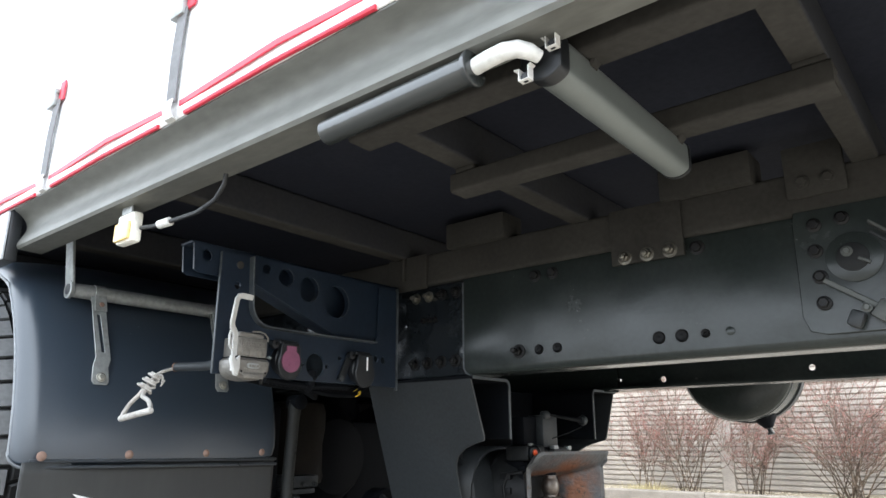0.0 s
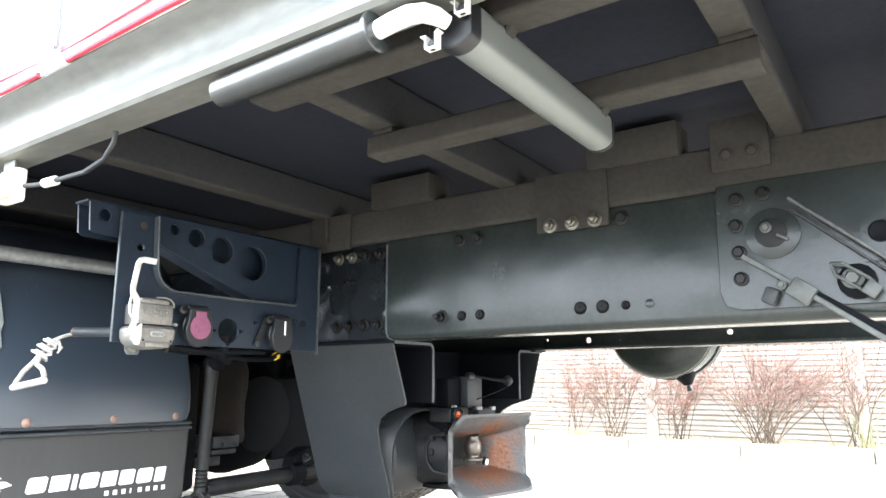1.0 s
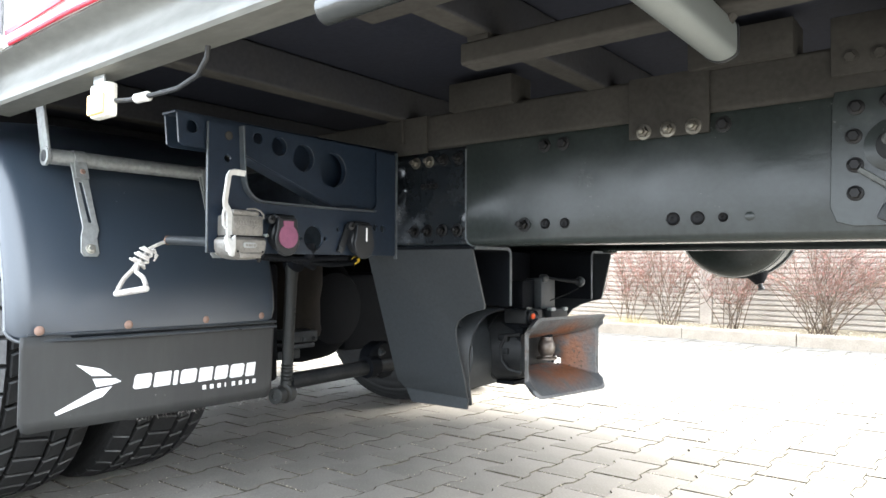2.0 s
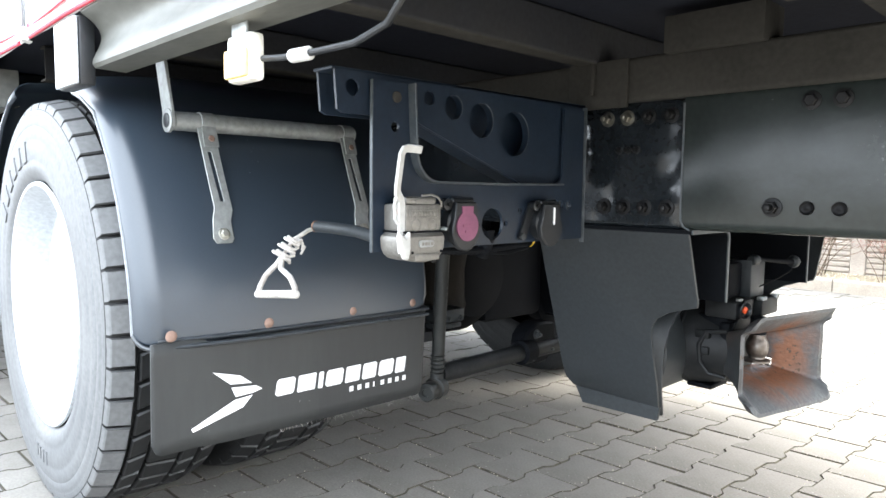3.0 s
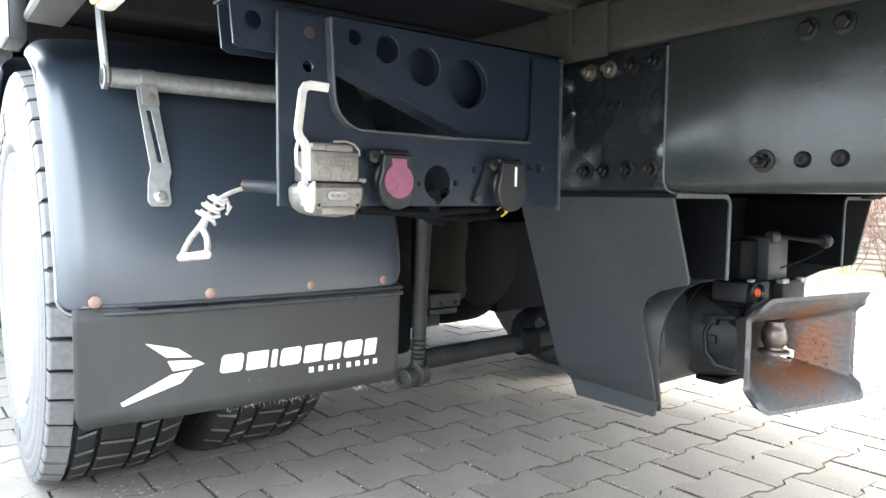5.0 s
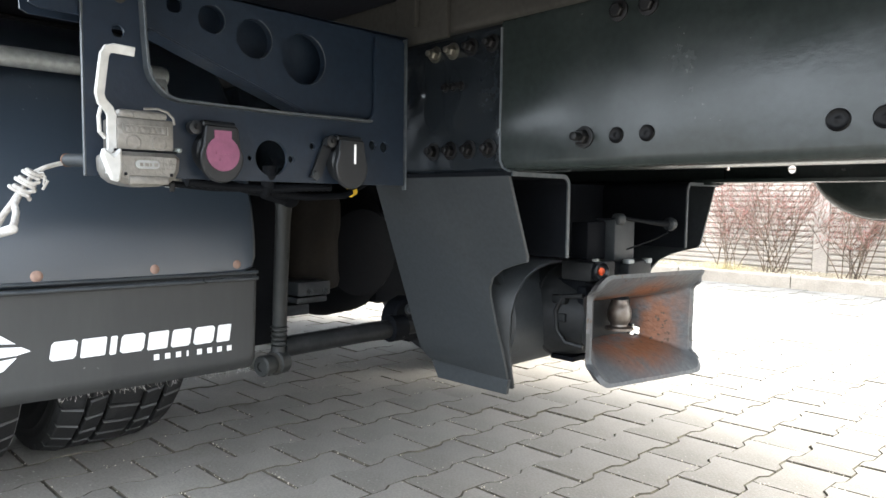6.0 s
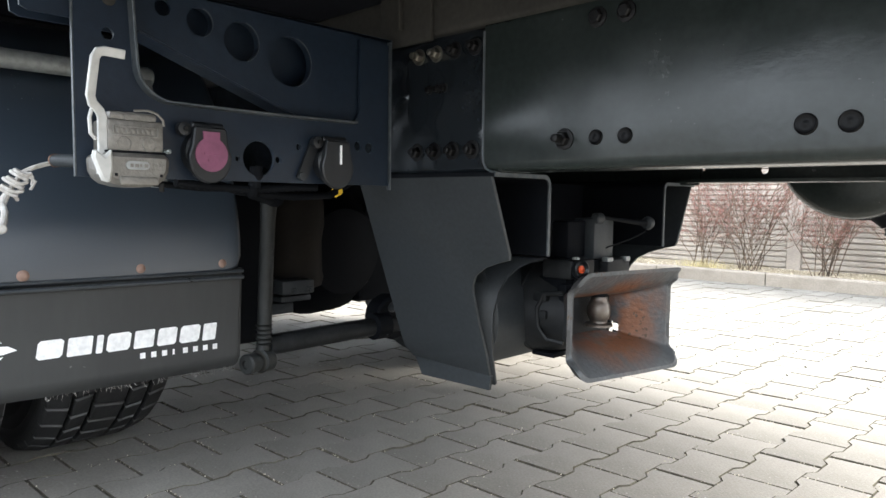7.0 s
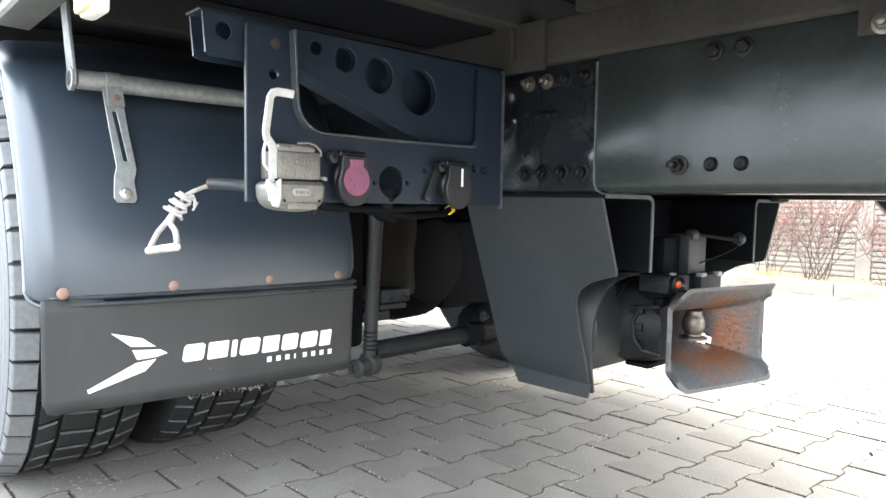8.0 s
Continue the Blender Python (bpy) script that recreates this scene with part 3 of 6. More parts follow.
for x in (-4.5, -3.9, -3.35, -2.75, -2.2, -1.62, -1.036, -0.454, 0.146, 0.43):
    beam = part("cross_beam", cross_beam(x), [BODYSTEEL, BEAMPAINT], truck, "dark steel floor cross beam with paler brown flanges")
    # Faces looking along x take the darker tone, the flanges the paler one
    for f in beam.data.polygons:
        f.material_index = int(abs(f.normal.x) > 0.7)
part("floor_deck", box((-7.0, 1.2, 1.140), (0.44, 3.7, 1.17), 0), DECK, truck, "dark plywood body floor")
for y, x0, x1 in ((1.585, -0.51, 0.15), (1.30, -0.49, 0.30)):
    runner = part("runner_beam", extrude_profile(channel(y - 0.024, 1.003, 1.041, 0.048, 0.004, 0.006), x0, x1), BODYSTEEL, truck, "dusty square runner beam under the floor")
    part("runner_foot", box((x0, y - 0.023, 1.005), (x0 + 0.003, y + 0.023, 1.039), 0), BODYSTEEL, runner)
    for x in (-0.477, 0.123):
        part("weld_shim", box((x - 0.022, y - 0.022, 1.0405), (x + 0.022, y + 0.022, 1.0505), 0.002), BODYSTEEL, runner)
part("floor_edge_beam", box((-1.5, 1.235, 1.045), (0.44, 1.249, 1.139), 0.004), BODYSTEEL, truck)

# ---- truck: side rail and curtain ----
RAIL_PROFILE = [(1.150, 1.0945), (1.150, 1.090), (1.154, 1.0865), (1.164, 1.0800), (1.174, 1.0715), (1.181, 1.0620), (1.184, 1.0520), (1.183, 1.0420), (1.179, 1.0315), (1.173, 1.0190), (1.168, 1.0080), (1.1675, 1.0000), (1.172, 0.9935), (1.226, 0.992), (1.232, 0.998), (1.232, 1.0945)]
part("side_rail", extrude_profile(RAIL_PROFILE, -1.555, 0.44), RAILGALV, truck, "weathered galvanised side rail of the body")
part("side_rail", extrude_profile(RAIL_PROFILE, -9.0, -2.40), RAILGALV, truck, "weathered galvanised side rail of the body")
part("rail_post", box((-1.688, 1.146, 0.962), (-1.556, 1.174, 1.086), 0.004), BLACKPL, truck, "dark square post foot at the side rail")
# Outer face pale, the other faces of the post black
part("rail_post_cover", box((-1.686, 1.139, 0.964), (-1.558, 1.1458, 1.084), 0.002), RIMWHITE, truck, "pale plate on the outer face of the post foot")


def curtain_sheet():
    b = bmesh.new()
    nx, nz = 190, 10
    rows = []
    for j in range(nz + 1):
        z = 1.094 + 2.2 * (j / nz) ** 2
        row = []
        for i in range(nx + 1):
            x = -9 + 9.44 * i / nx
            y = 1.152 - 0.004 * math.sin((x + 0.83) * 2 * math.pi / 0.56 + 1.57) * min(1, 0.25 + j / 3) + 0.002 * noise.noise(Vector((x * 3, z * 4, 1)))
            row.append(b.verts.new((x, y, z)))
        rows.append(row)
    for r0, r1 in zip(rows, rows[1:]):
        for i in range(nx):
            b.faces.new((r0[i], r0[i + 1], r1[i + 1], r1[i]))
    return b


curtain = part("curtain", curtain_sheet(), CURTAIN, truck, "white tarpaulin side curtain with red piping")
sol = curtain.modifiers.new("thickness", "SOLIDIFY")
sol.thickness = 0.003
part("body_roof", box((-9, 1.16, 3.28), (0.44, 3.74, 3.34), 0.01), CURTAIN, truck)
part("rear_door", box((0.442, 1.165, 1.0), (0.48, 3.735, 3.30), 0.008), CURTAIN, truck, "white rear door panel")
part("front_wall", box((-9.04, 1.165, 1.0), (-9.002, 3.735, 3.30), 0.008), CURTAIN, truck)
part("far_curtain", box((-9, 3.735, 1.0), (0.44, 3.745, 3.3), 0), CURTAIN, truck)
STRAPS = [-0.83 + 0.56 * k for k in range(-9, 2)]
for k, x in enumerate(STRAPS):
    x += 0.014
    lean = 0.018 + random.uniform(-0.006, 0.006)
    s = part("curtain_strap", sweep([(x, 1.141, 1.125), (x + lean * 0.5, 1.137, 1.22), (x + lean, 1.138, 1.315)], 0, 8, None, (0.032, 0.0025, (0, 1, 0))), WEBBING, truck, "grey webbing strap of the curtain")
    b = box((x - 0.022, 1.130, 1.30), (x + 0.022, 1.145, 1.345), 0.003)
    rod((x - 0.026, 1.136, 1.335), (x + 0.026, 1.136, 1.335), 0.005, 10, b)
    part("buckle", b, GALV, s, "steel over-centre buckle")
    hook = sweep([(x, 1.138, 1.13), (x, 1.134, 1.112), (x, 1.14, 1.096), (x, 1.158, 1.092)], 0, 8, None, (0.026, 0.003, (0, 1, 0)))
    part("hook", hook, WHITEMETAL, s, "pale steel strap hook")
    part("red_tab", box((x + 0.022, 1.1385, 1.31), (x + 0.05, 1.143, 1.36), 0.002), RED, s)
    x1 = x + 0.56
    part("lower_piping", sweep([(x + 0.045, 1.146, 1.096), (x + 0.3, 1.144, 1.098), (x1 - 0.045, 1.146, 1.096)], 0.0045, 8), RED, curtain, "red piping")
    part("upper_piping", sweep([(x + 0.02, 1.148, 1.122), (x + 0.3, 1.147, 1.132), (x1 - 0.02, 1.148, 1.122)], 0, 8, None, (0.004, 0.012, (0, 0, 1))), RED, curtain, "red printed stripe")

# ---- truck: stowed pull bar under the rail ----
bar = part("stowed_bar", lathe((-0.438, 1.187, 0.970), (0.267, 0.0, 0.005), [(0, 0.0), (0, 0.0165), (0.002, 0.0185), (0.262, 0.0185)], 28), TUBEBLACK, truck, "black tube with a white inner arm stowed under the rail")
part("collar", lathe((-0.180, 1.187, 0.975), (1, 0, 0), [(0, 0.019), (0.003, 0.0225), (0.009, 0.0235), (0.011, 0.020)], 28), TUBEBLACK, bar)
part("bent_arm", sweep([(-0.175, 1.187, 0.975), (-0.15, 1.187, 0.979), (-0.128, 1.188, 0.981), (-0.112, 1.192, 0.980), (-0.101, 1.200, 0.976), (-0.095, 1.212, 0.972)], [0.0105, 0.0108, 0.0110, 0.0108, 0.0100, 0.008], 16), WHITEMETAL, bar, "white bent arm")


def tube_section(scale=1.0):
    """The tube's section in the upright plane along the truck: round, with one side flattened and softly rounded off."""
    pts = []
    for x, z in circle(0, 0, 0.0295, 48):
        if x > 0.017:
            x = 0.017 + 0.0052 * math.tanh((x - 0.017) / 0.0052)
        pts.append((-0.10 + (x + 0.003) * scale, 0.981 + z * scale))
    return pts


tube = part("aluminium_tube", plate(tube_section(), [], 0.385, xz_at(1.246), None, 0.0006), ALU, truck, "satin aluminium tube hung under the floor")
part("end_cap", plate(tube_section(1.07), [], 0.023, xz_at(1.2225), None, 0.0015), BLACKPL, tube, "black end cap")
part("end_ring", plate(tube_section(1.05), [], 0.007, xz_at(1.632), None, 0.001), BLACKPL, tube, "thin black end ring")
for c in (Vector((-0.078, 1.213, 0.985)), Vector((-0.114, 1.210, 0.954))):
    pts = [c + Vector(v) for v in ((-0.012, 0, 0.008), (-0.006, 0, 0.008), (-0.006, 0, -0.007), (0.007, 0, -0.007), (0.007, 0, 0.009), (0.011, 0, 0.011))]
    part("clip", sweep(pts, 0, 8, None, (0.0017, 0.011, (0, 1, 0))), WHITEMETAL, tube, "bright channel-shaped clip")
    part("clip_screw", hexbolt(c + Vector((0.0005, 0.002, -0.002)), OUT, 0.0045, 0.003), BLACKPL, tube)
for y in (1.31, 1.60):
    part("hanger_tab", plate([(-0.100, 0.998), (-0.078, 0.990), (-0.066, 1.006), (-0.058, 1.026), (-0.105, 1.028)], [], 0.022, xz_at(y - 0.01), None, 0.003), BODYSTEEL, tube, "rough welded tab")

# ---- truck: marker lamp and its cable ----
lamp = part("marker_lamp", box((-1.076, 1.190, 0.918), (-1.010, 1.212, 0.980), 0.006), LENS, truck, "pale side marker lamp on a bracket")
part("lens", box((-1.072, 1.183, 0.922), (-1.014, 1.191, 0.960), 0.004), AMBER, lamp, "amber lens")
part("bracket", box((-1.06, 1.19, 0.978), (-1.02, 1.194, 0.993), 0.001), GALV, lamp)
cable = [(-1.004, 1.205, 0.945), (-0.965, 1.21, 0.942), (-0.90, 1.212, 0.940), (-0.82, 1.215, 0.940), (-0.765, 1.216, 0.952), (-0.74, 1.216, 0.975), (-0.735, 1.215, 0.995)]
part("cable", sweep(cable, 0.0042, 10), BLACKPL, lamp, "black corrugated cable")
part("connector", rod((-0.945, 1.211, 0.941), (-0.905, 1.212, 0.940), 0.0085, 14), WHITEMETAL, lamp, "white cable sleeve")

# ---- truck: wheels ----
WX, WZ, WR = -2.08, 0.487, 0.500


def tyre_mesh(y0, y1, s):
    """y0 is the outer side wall, s the sense in which the tyre runs inwards."""
    w = abs(y1 - y0)
    prof = [(0.022, 0.300), (0.008, 0.312), (0.002, 0.330), (0.000, 0.345), (0.0015, 0.350), (0.0005, 0.356), (0.000, 0.395), (0.0018, 0.400), (0.001, 0.405), (0.002, 0.430), (0.0038, 0.434), (0.003, 0.438),
            (0.004, 0.452), (0.0062, 0.456), (0.006, 0.460), (0.008, 0.472), (0.014, 0.480), (0.020, 0.484)]
    prof = prof + [(w / 2, 0.486)] + [(w - d, r) for d, r in reversed(prof)]
    b = lathe((WX, y0, WZ), (0, s, 0), prof, 96, None, False)
    for v in b.verts:
        v.co.z = max(v.co.z, 0.002)
    return b


def tread_mesh(y0, w, s):
    """Blocks with chamfered edges in five rows round the tyre, pressed flat where it stands on the ground."""
    verts, faces, tones = [], [], []
    n, ribs = 46, 5
    cuts = (0.006, 0.062, 0.108, w - 0.108, w - 0.062, w - 0.006)
    for i in range(n):
        for j in range(ribs):
            edge = j in (0, ribs - 1)
            a0 = 2 * math.pi * (i + (0.5 if j in (1, 3) else 0.0)) / n
            a1 = a0 + 2 * math.pi / n * (0.91 if edge else 0.84)
            d0, d1 = cuts[j] + (0 if j == 0 else 0.004), cuts[j + 1] - (0 if j == ribs - 1 else 0.004)
            skew = 0.022 * (1 if j % 2 else -1) * (0 if edge else 1)
            k = len(verts)
            for level, (rr, ca, cd) in enumerate(((0.462 if edge else 0.482, 0, 0), (WR - 0.004, 0, 0), (WR, 0.006, 0.003))):
                for q, (a, d) in enumerate(((a0 + ca, d0 + cd), (a1 - ca, d0 + cd), (a1 - ca + skew, d1 - cd), (a0 + ca + skew, d1 - cd))):
                    outside = (j == 0 and q < 2) or (j == ribs - 1 and q > 1)
                    r = rr - (0.011 if outside and level else 0)
                    if outside and level:
                        d += 0.006 if j == 0 else -0.006
                    verts.append((WX + r * math.cos(a), y0 + s * d, max(WZ + r * math.sin(a), 0.001)))
            for ring in (0, 4):
                for q in range(4):
                    faces.append((k + ring + q, k + ring + (q + 1) % 4, k + ring + 4 + (q + 1) % 4, k + ring + 4 + q))
                    # Tone 2 paints the edge glint, tone 1 the lit shoulder side
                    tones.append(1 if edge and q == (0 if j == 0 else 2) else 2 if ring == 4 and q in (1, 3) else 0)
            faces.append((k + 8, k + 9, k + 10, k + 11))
            # Outer row tops take the pale tone, daylight on the shoulder in colour
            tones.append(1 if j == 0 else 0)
    me = bpy.data.meshes.new("tread")
    me.from_pydata(verts, [], faces)
    me.materials.append(TREAD)
    me.materials.append(TYRE)
    me.materials.append(TREADEDGE)
    me.polygons.foreach_set("material_index", tones)
    return me


def wheel(y0, s, outer):
    hub = part("wheel", lathe((WX, y0 + s * 0.05, WZ), (0, s, 0), [(0, 0.0), (0, 0.09), (0.03, 0.12), (0.20, 0.12)], 32), RIMWHITE if outer else GRIMESHADE, truck, "twin rear wheel with silver rim")
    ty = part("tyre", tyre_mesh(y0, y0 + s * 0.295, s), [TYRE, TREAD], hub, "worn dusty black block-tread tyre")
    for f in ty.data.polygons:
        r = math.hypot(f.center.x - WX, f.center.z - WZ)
        # Pale rubber on the lit outer wall only, darker rubber where shade falls
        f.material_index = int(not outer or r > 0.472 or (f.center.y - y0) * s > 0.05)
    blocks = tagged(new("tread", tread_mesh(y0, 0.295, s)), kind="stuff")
    # Inner tyres stay all dark, their shade put in the rubber tone
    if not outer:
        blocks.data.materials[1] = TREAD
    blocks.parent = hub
    rim = [(0.012, 0.302), (0.006, 0.300), (0.006, 0.292), (0.020, 0.284), (0.05, 0.272), (0.09, 0.262), (0.10, 0.230), (0.075, 0.150), (0.07, 0.13), (0.066, 0.085)]
    part("rim", lathe((WX, y0, WZ), (0, s, 0), rim, 72, None, False), RIMWHITE, hub, "silver painted steel rim")
    return ty


outer_tyre = wheel(1.183, 1, True)
wheel(1.535, 1, False)
wheel(3.688, -1, True)
wheel(3.365, -1, False)


def sidewall_bars(angles, r0, r1, width, parent):
    for a in angles:
        b = bmesh.new()
        vs = []
        for y in (1.1805, 1.1865):
            for r, da in ((r0, -width), (r0, width), (r1, width * 0.9), (r1, -width * 0.9)):
                vs.append(b.verts.new((WX + r * math.cos(radians(a + da)), y, WZ + r * math.sin(radians(a + da)))))
        for f in ((0, 1, 2, 3), (4, 5, 6, 7), (0, 1, 5, 4), (1, 2, 6, 5), (2, 3, 7, 6), (3, 0, 4, 7)):
            b.faces.new([vs[q] for q in f])
        part("raised_bar", b, TYRE, parent)


sidewall_bars([100, 109, 118, 127, 136, 145], 0.352, 0.402, 2.6, outer_tyre)
sidewall_bars([262, 266, 270, 274], 0.366, 0.398, 1.3, outer_tyre)

# ---- truck: mudguard, flap ----
GUARD = [(-1.405, 0.487), (-1.408, 0.56), (-1.420, 0.63), (-1.440, 0.70), (-1.467, 0.77), (-1.506, 0.845), (-1.553, 0.910), (-1.605, 0.968), (-1.70, 1.010), (-1.78, 1.030)]
FRONT_GUARD = [(-2.28, 1.065), (-2.36, 1.045), (-2.46, 0.99), (-2.55, 0.91), (-2.62, 0.80), (-2.655, 0.68), (-2.67, 0.54), (-2.672, 0.41)]
EDGEY = 1.192
SHOULDER = [radians(11.25 * k) for k in range(9)]
LIP = [(EDGEY + 0.006, -0.061)] + [(EDGEY + 0.050 * (1 - math.cos(a)), -0.056 + 0.038 * math.sin(a)) for a in SHOULDER]
LIP += [(1.242 + 0.0293 * k, -0.018 * (1 - k / 9) ** 2.1) for k in range(1, 10)] + [(1.62, 0.0), (1.80, 0.0), (1.866, 0.0)]


def corner_rise(y, r=0.022):
    d = min(r, max(0.0, y - EDGEY))
    return r - math.sqrt(max(0.0, r * r - (r - d) ** 2))


def guard_mesh(profile):
    b = bmesh.new()
    rows = []
    n = len(profile)
    for i, (x, z) in enumerate(profile):
        ax, az = profile[max(i - 1, 0)]
        cx, cz = profile[min(i + 1, n - 1)]
        t = Vector((cx - ax, 0, cz - az)).normalized()
        out = Vector((t.z, 0, -t.x))
        rows.append([b.verts.new(Vector((x, y, z + (corner_rise(y) if i == 0 and profile is GUARD else 0))) + out * o) for y, o in LIP])
    for r0, r1 in zip(rows, rows[1:]):
        for k in range(len(LIP) - 1):
            b.faces.new((r0[k], r0[k + 1], r1[k + 1], r1[k]))
    return b


front_guard = part("front_mudguard", guard_mesh(FRONT_GUARD), PLASTIC, truck, "black plastic front mudguard quarter")
fg = front_guard.modifiers.new("thickness", "SOLIDIFY")
fg.thickness, fg.offset = 0.005, 0
guard = part("mudguard", guard_mesh(GUARD), PLASTIC, truck, "black plastic mudguard quarter behind the twin wheels")
gs = guard.modifiers.new("thickness", "SOLIDIFY")
gs.thickness, gs.offset = 0.005, 0
gsub = guard.modifiers.new("round", "SUBSURF")
gsub.levels = gsub.render_levels = 1
hem = [(GUARD[0][0] + o + 0.003, y, 0.4865 - 0.0085 * (y - EDGEY) / 0.674 + corner_rise(y)) for y, o in LIP[1:]]
part("lower_trim", sweep([(hem[0][0] - 0.006, EDGEY, hem[0][2] + 0.010)] + hem, 0.0042, 10), GUARDTRIM, guard)
part("lower_trim", sweep([(x - 0.001, y, z + 0.0135) for x, y, z in hem if y > 1.215], 0.0036, 8), GUARDTRIM, guard)
bead = []
for i in range(len(GUARD) - 1):
    (ax, az), (bx, bz) = GUARD[max(i - 1, 0)], GUARD[i + 1]
    t = Vector((bx - ax, 0, bz - az)).normalized()
    x, z = GUARD[i]
    bead.append((x - t.z * 0.054, EDGEY - 0.001, z + t.x * 0.054 + (0.024 if i == 0 else 0)))
# Bead paler than the guard, carrying the lip's highlight in its colour
part("edge_bead", sweep(bead, 0.0035, 8), GUARDEDGE, guard, "pale dusty edge bead with a painted highlight")
for y in (1.24, 1.436, 1.642, 1.817):
    part("rivet", lathe((-1.407, y, 0.510), (1, 0, 0), [(0, 0.0105), (0.002, 0.0105), (0.004, 0.008), (0.0052, 0.004), (0.0054, 0)], 20), RUSTRIVET, guard, "rusty rivet head")


def flap_mesh():
    b = bmesh.new()
    rows = []
    ny, nz = 96, 8
    for j in range(nz + 1):
        row = []
        for i in range(ny + 1):
            f, g2 = i / ny, j / nz
            y = 1.207 + 0.662 * f
            bottom = 0.287 - 0.014 * f + 0.003 * noise.noise(Vector((y * 9, 0, 2)))
            edge = min(f, 1 - f) * 0.662
            if edge < 0.022:
                bottom += 0.022 - math.sqrt(0.022 ** 2 - (0.022 - edge) ** 2)
            z = bottom + (0.497 - bottom) * g2
            x = -1.4175 + 0.006 * math.sin(f * 3.1 + 0.4) * (1 - g2) - 0.01 * (1 - g2)
            row.append(b.verts.new((x, y, z)))
        rows.append(row)
    for r0, r1 in zip(rows, rows[1:]):
        for i in range(ny):
            b.faces.new((r0[i], r0[i + 1], r1[i + 1], r1[i]))
    return b


flap = part("mud_flap", flap_mesh(), RUBBER, truck, "black rubber mud flap with white printed mark")
fs = flap.modifiers.new("thickness", "SOLIDIFY")
fs.thickness, fs.offset = 0.006, 0


def flap_x(y, z):
    f = (y - 1.207) / 0.662
    bottom = 0.287 - 0.014 * f
    g2 = (z - bottom) / (0.497 - bottom)
    return -1.4175 + 0.006 * math.sin(f * 3.1 + 0.4) * (1 - g2) - 0.01 * (1 - g2) + 0.0038


def print_piece(name, pts):
    b = bmesh.new()
    bot = [b.verts.new((flap_x(y, z) - 0.003, y, z)) for y, z in pts]
    top = [b.verts.new((flap_x(y, z), y, z)) for y, z in pts]
    b.faces.new(top)
    b.faces.new(bot)
    for i in range(len(pts)):
        j = (i + 1) % len(pts)
        b.faces.new((bot[i], bot[j], top[j], top[i]))
    part(name, b, MARK, flap, "white printed shape", True)


print_piece("wing_mark", [(1.321, 0.427), (1.378, 0.411), (1.403, 0.392), (1.357, 0.397)])
print_piece("wing_mark", [(1.359, 0.390), (1.412, 0.385), (1.426, 0.376), (1.404, 0.371), (1.368, 0.370)])
print_piece("wing_mark", [(1.404, 0.367), (1.383, 0.346), (1.282, 0.318), (1.279, 0.325), (1.366, 0.364)])
y = 1.455
for w, cut in ((0.048, 0.005), (0.048, 0.002), (0.016, 0.002), (0.049, 0.005), (0.044, 0.002), (0.044, 0.004), (0.048, 0.005), (0.034, 0.002)):
    z0 = 0.352 - 0.010 * (y - 1.455) / 0.35
    z1, slant = z0 + 0.035 + 0.002 * (y - 1.455) / 0.35, 0.004
    corners = [(y, z0), (y + w - slant, z0 - 0.001), (y + w, z1 - 0.001), (y + slant, z1)]
    if cut:
        corners = [(y, z0 + cut), (y + cut, z0), (y + w - slant - cut, z0), (y + w - slant, z0 + cut), (y + w, z1 - cut), (y + w - cut, z1), (y + slant + cut, z1), (y + slant, z1 - cut)]
    print_piece("letter_bar", corners)
    y += w + 0.0035
for k in range(8):
    y = 1.643 + 0.0226 * k
    z0 = 0.3250 - 0.0006 * k
    w = 0.004 if k == 3 else 0.0105
    print_piece("small_letter_bar", [(y, z0), (y + w, z0), (y + w, z0 + 0.0115), (y, z0 + 0.0115)])
frays = bmesh.new()
fray_rng = random.Random(17)
for k in range(70):
    y = fray_rng.uniform(1.46, 1.86)
    z = 0.287 - 0.014 * (y - 1.207) / 0.662
    n, dy, dx = fray_rng.uniform(0.003, 0.013), fray_rng.gauss(0, 0.004), fray_rng.uniform(-0.004, 0.006)
    sweep([(-1.424, y, z + 0.003), (-1.423 + dx * 0.4, y + dy * 0.2, z - n * 0.5), (-1.423 + dx, y + dy, z - n)], 0.00022, 4, frays)
tagged(part("fray", frays, ROPE, flap), kind="stuff")

# ---- truck: guard support tube and straps ----
stay = part("guard_stay", rod((-1.505, 1.291, 0.905), (-1.505, 1.712, 0.905), 0.0185, 24), GALV, truck, "galvanised mudguard stay tube")
part("hanger", plate([(-1.523, 0.892), (-1.505, 0.882), (-1.487, 0.892), (-1.483, 0.905), (-1.530, 1.06), (-1.572, 1.06), (-1.528, 0.905)], [], 0.006, xz_at(1.283), None, 0.001), GALV, stay, "galvanised flat hanger")
part("end_plug", lathe((-1.505, 1.282, 0.905), (0, -1, 0), [(0, 0.014), (0.003, 0.014), (0.004, 0.011), (0.004, 0)], 20), BLACKPL, stay)
part("hanger_ring", lathe((-1.505, 1.2825, 0.905), (0, -1, 0), [(0, 0.023), (0.002, 0.023), (0.0025, 0.0215)], 24), GALV, stay)


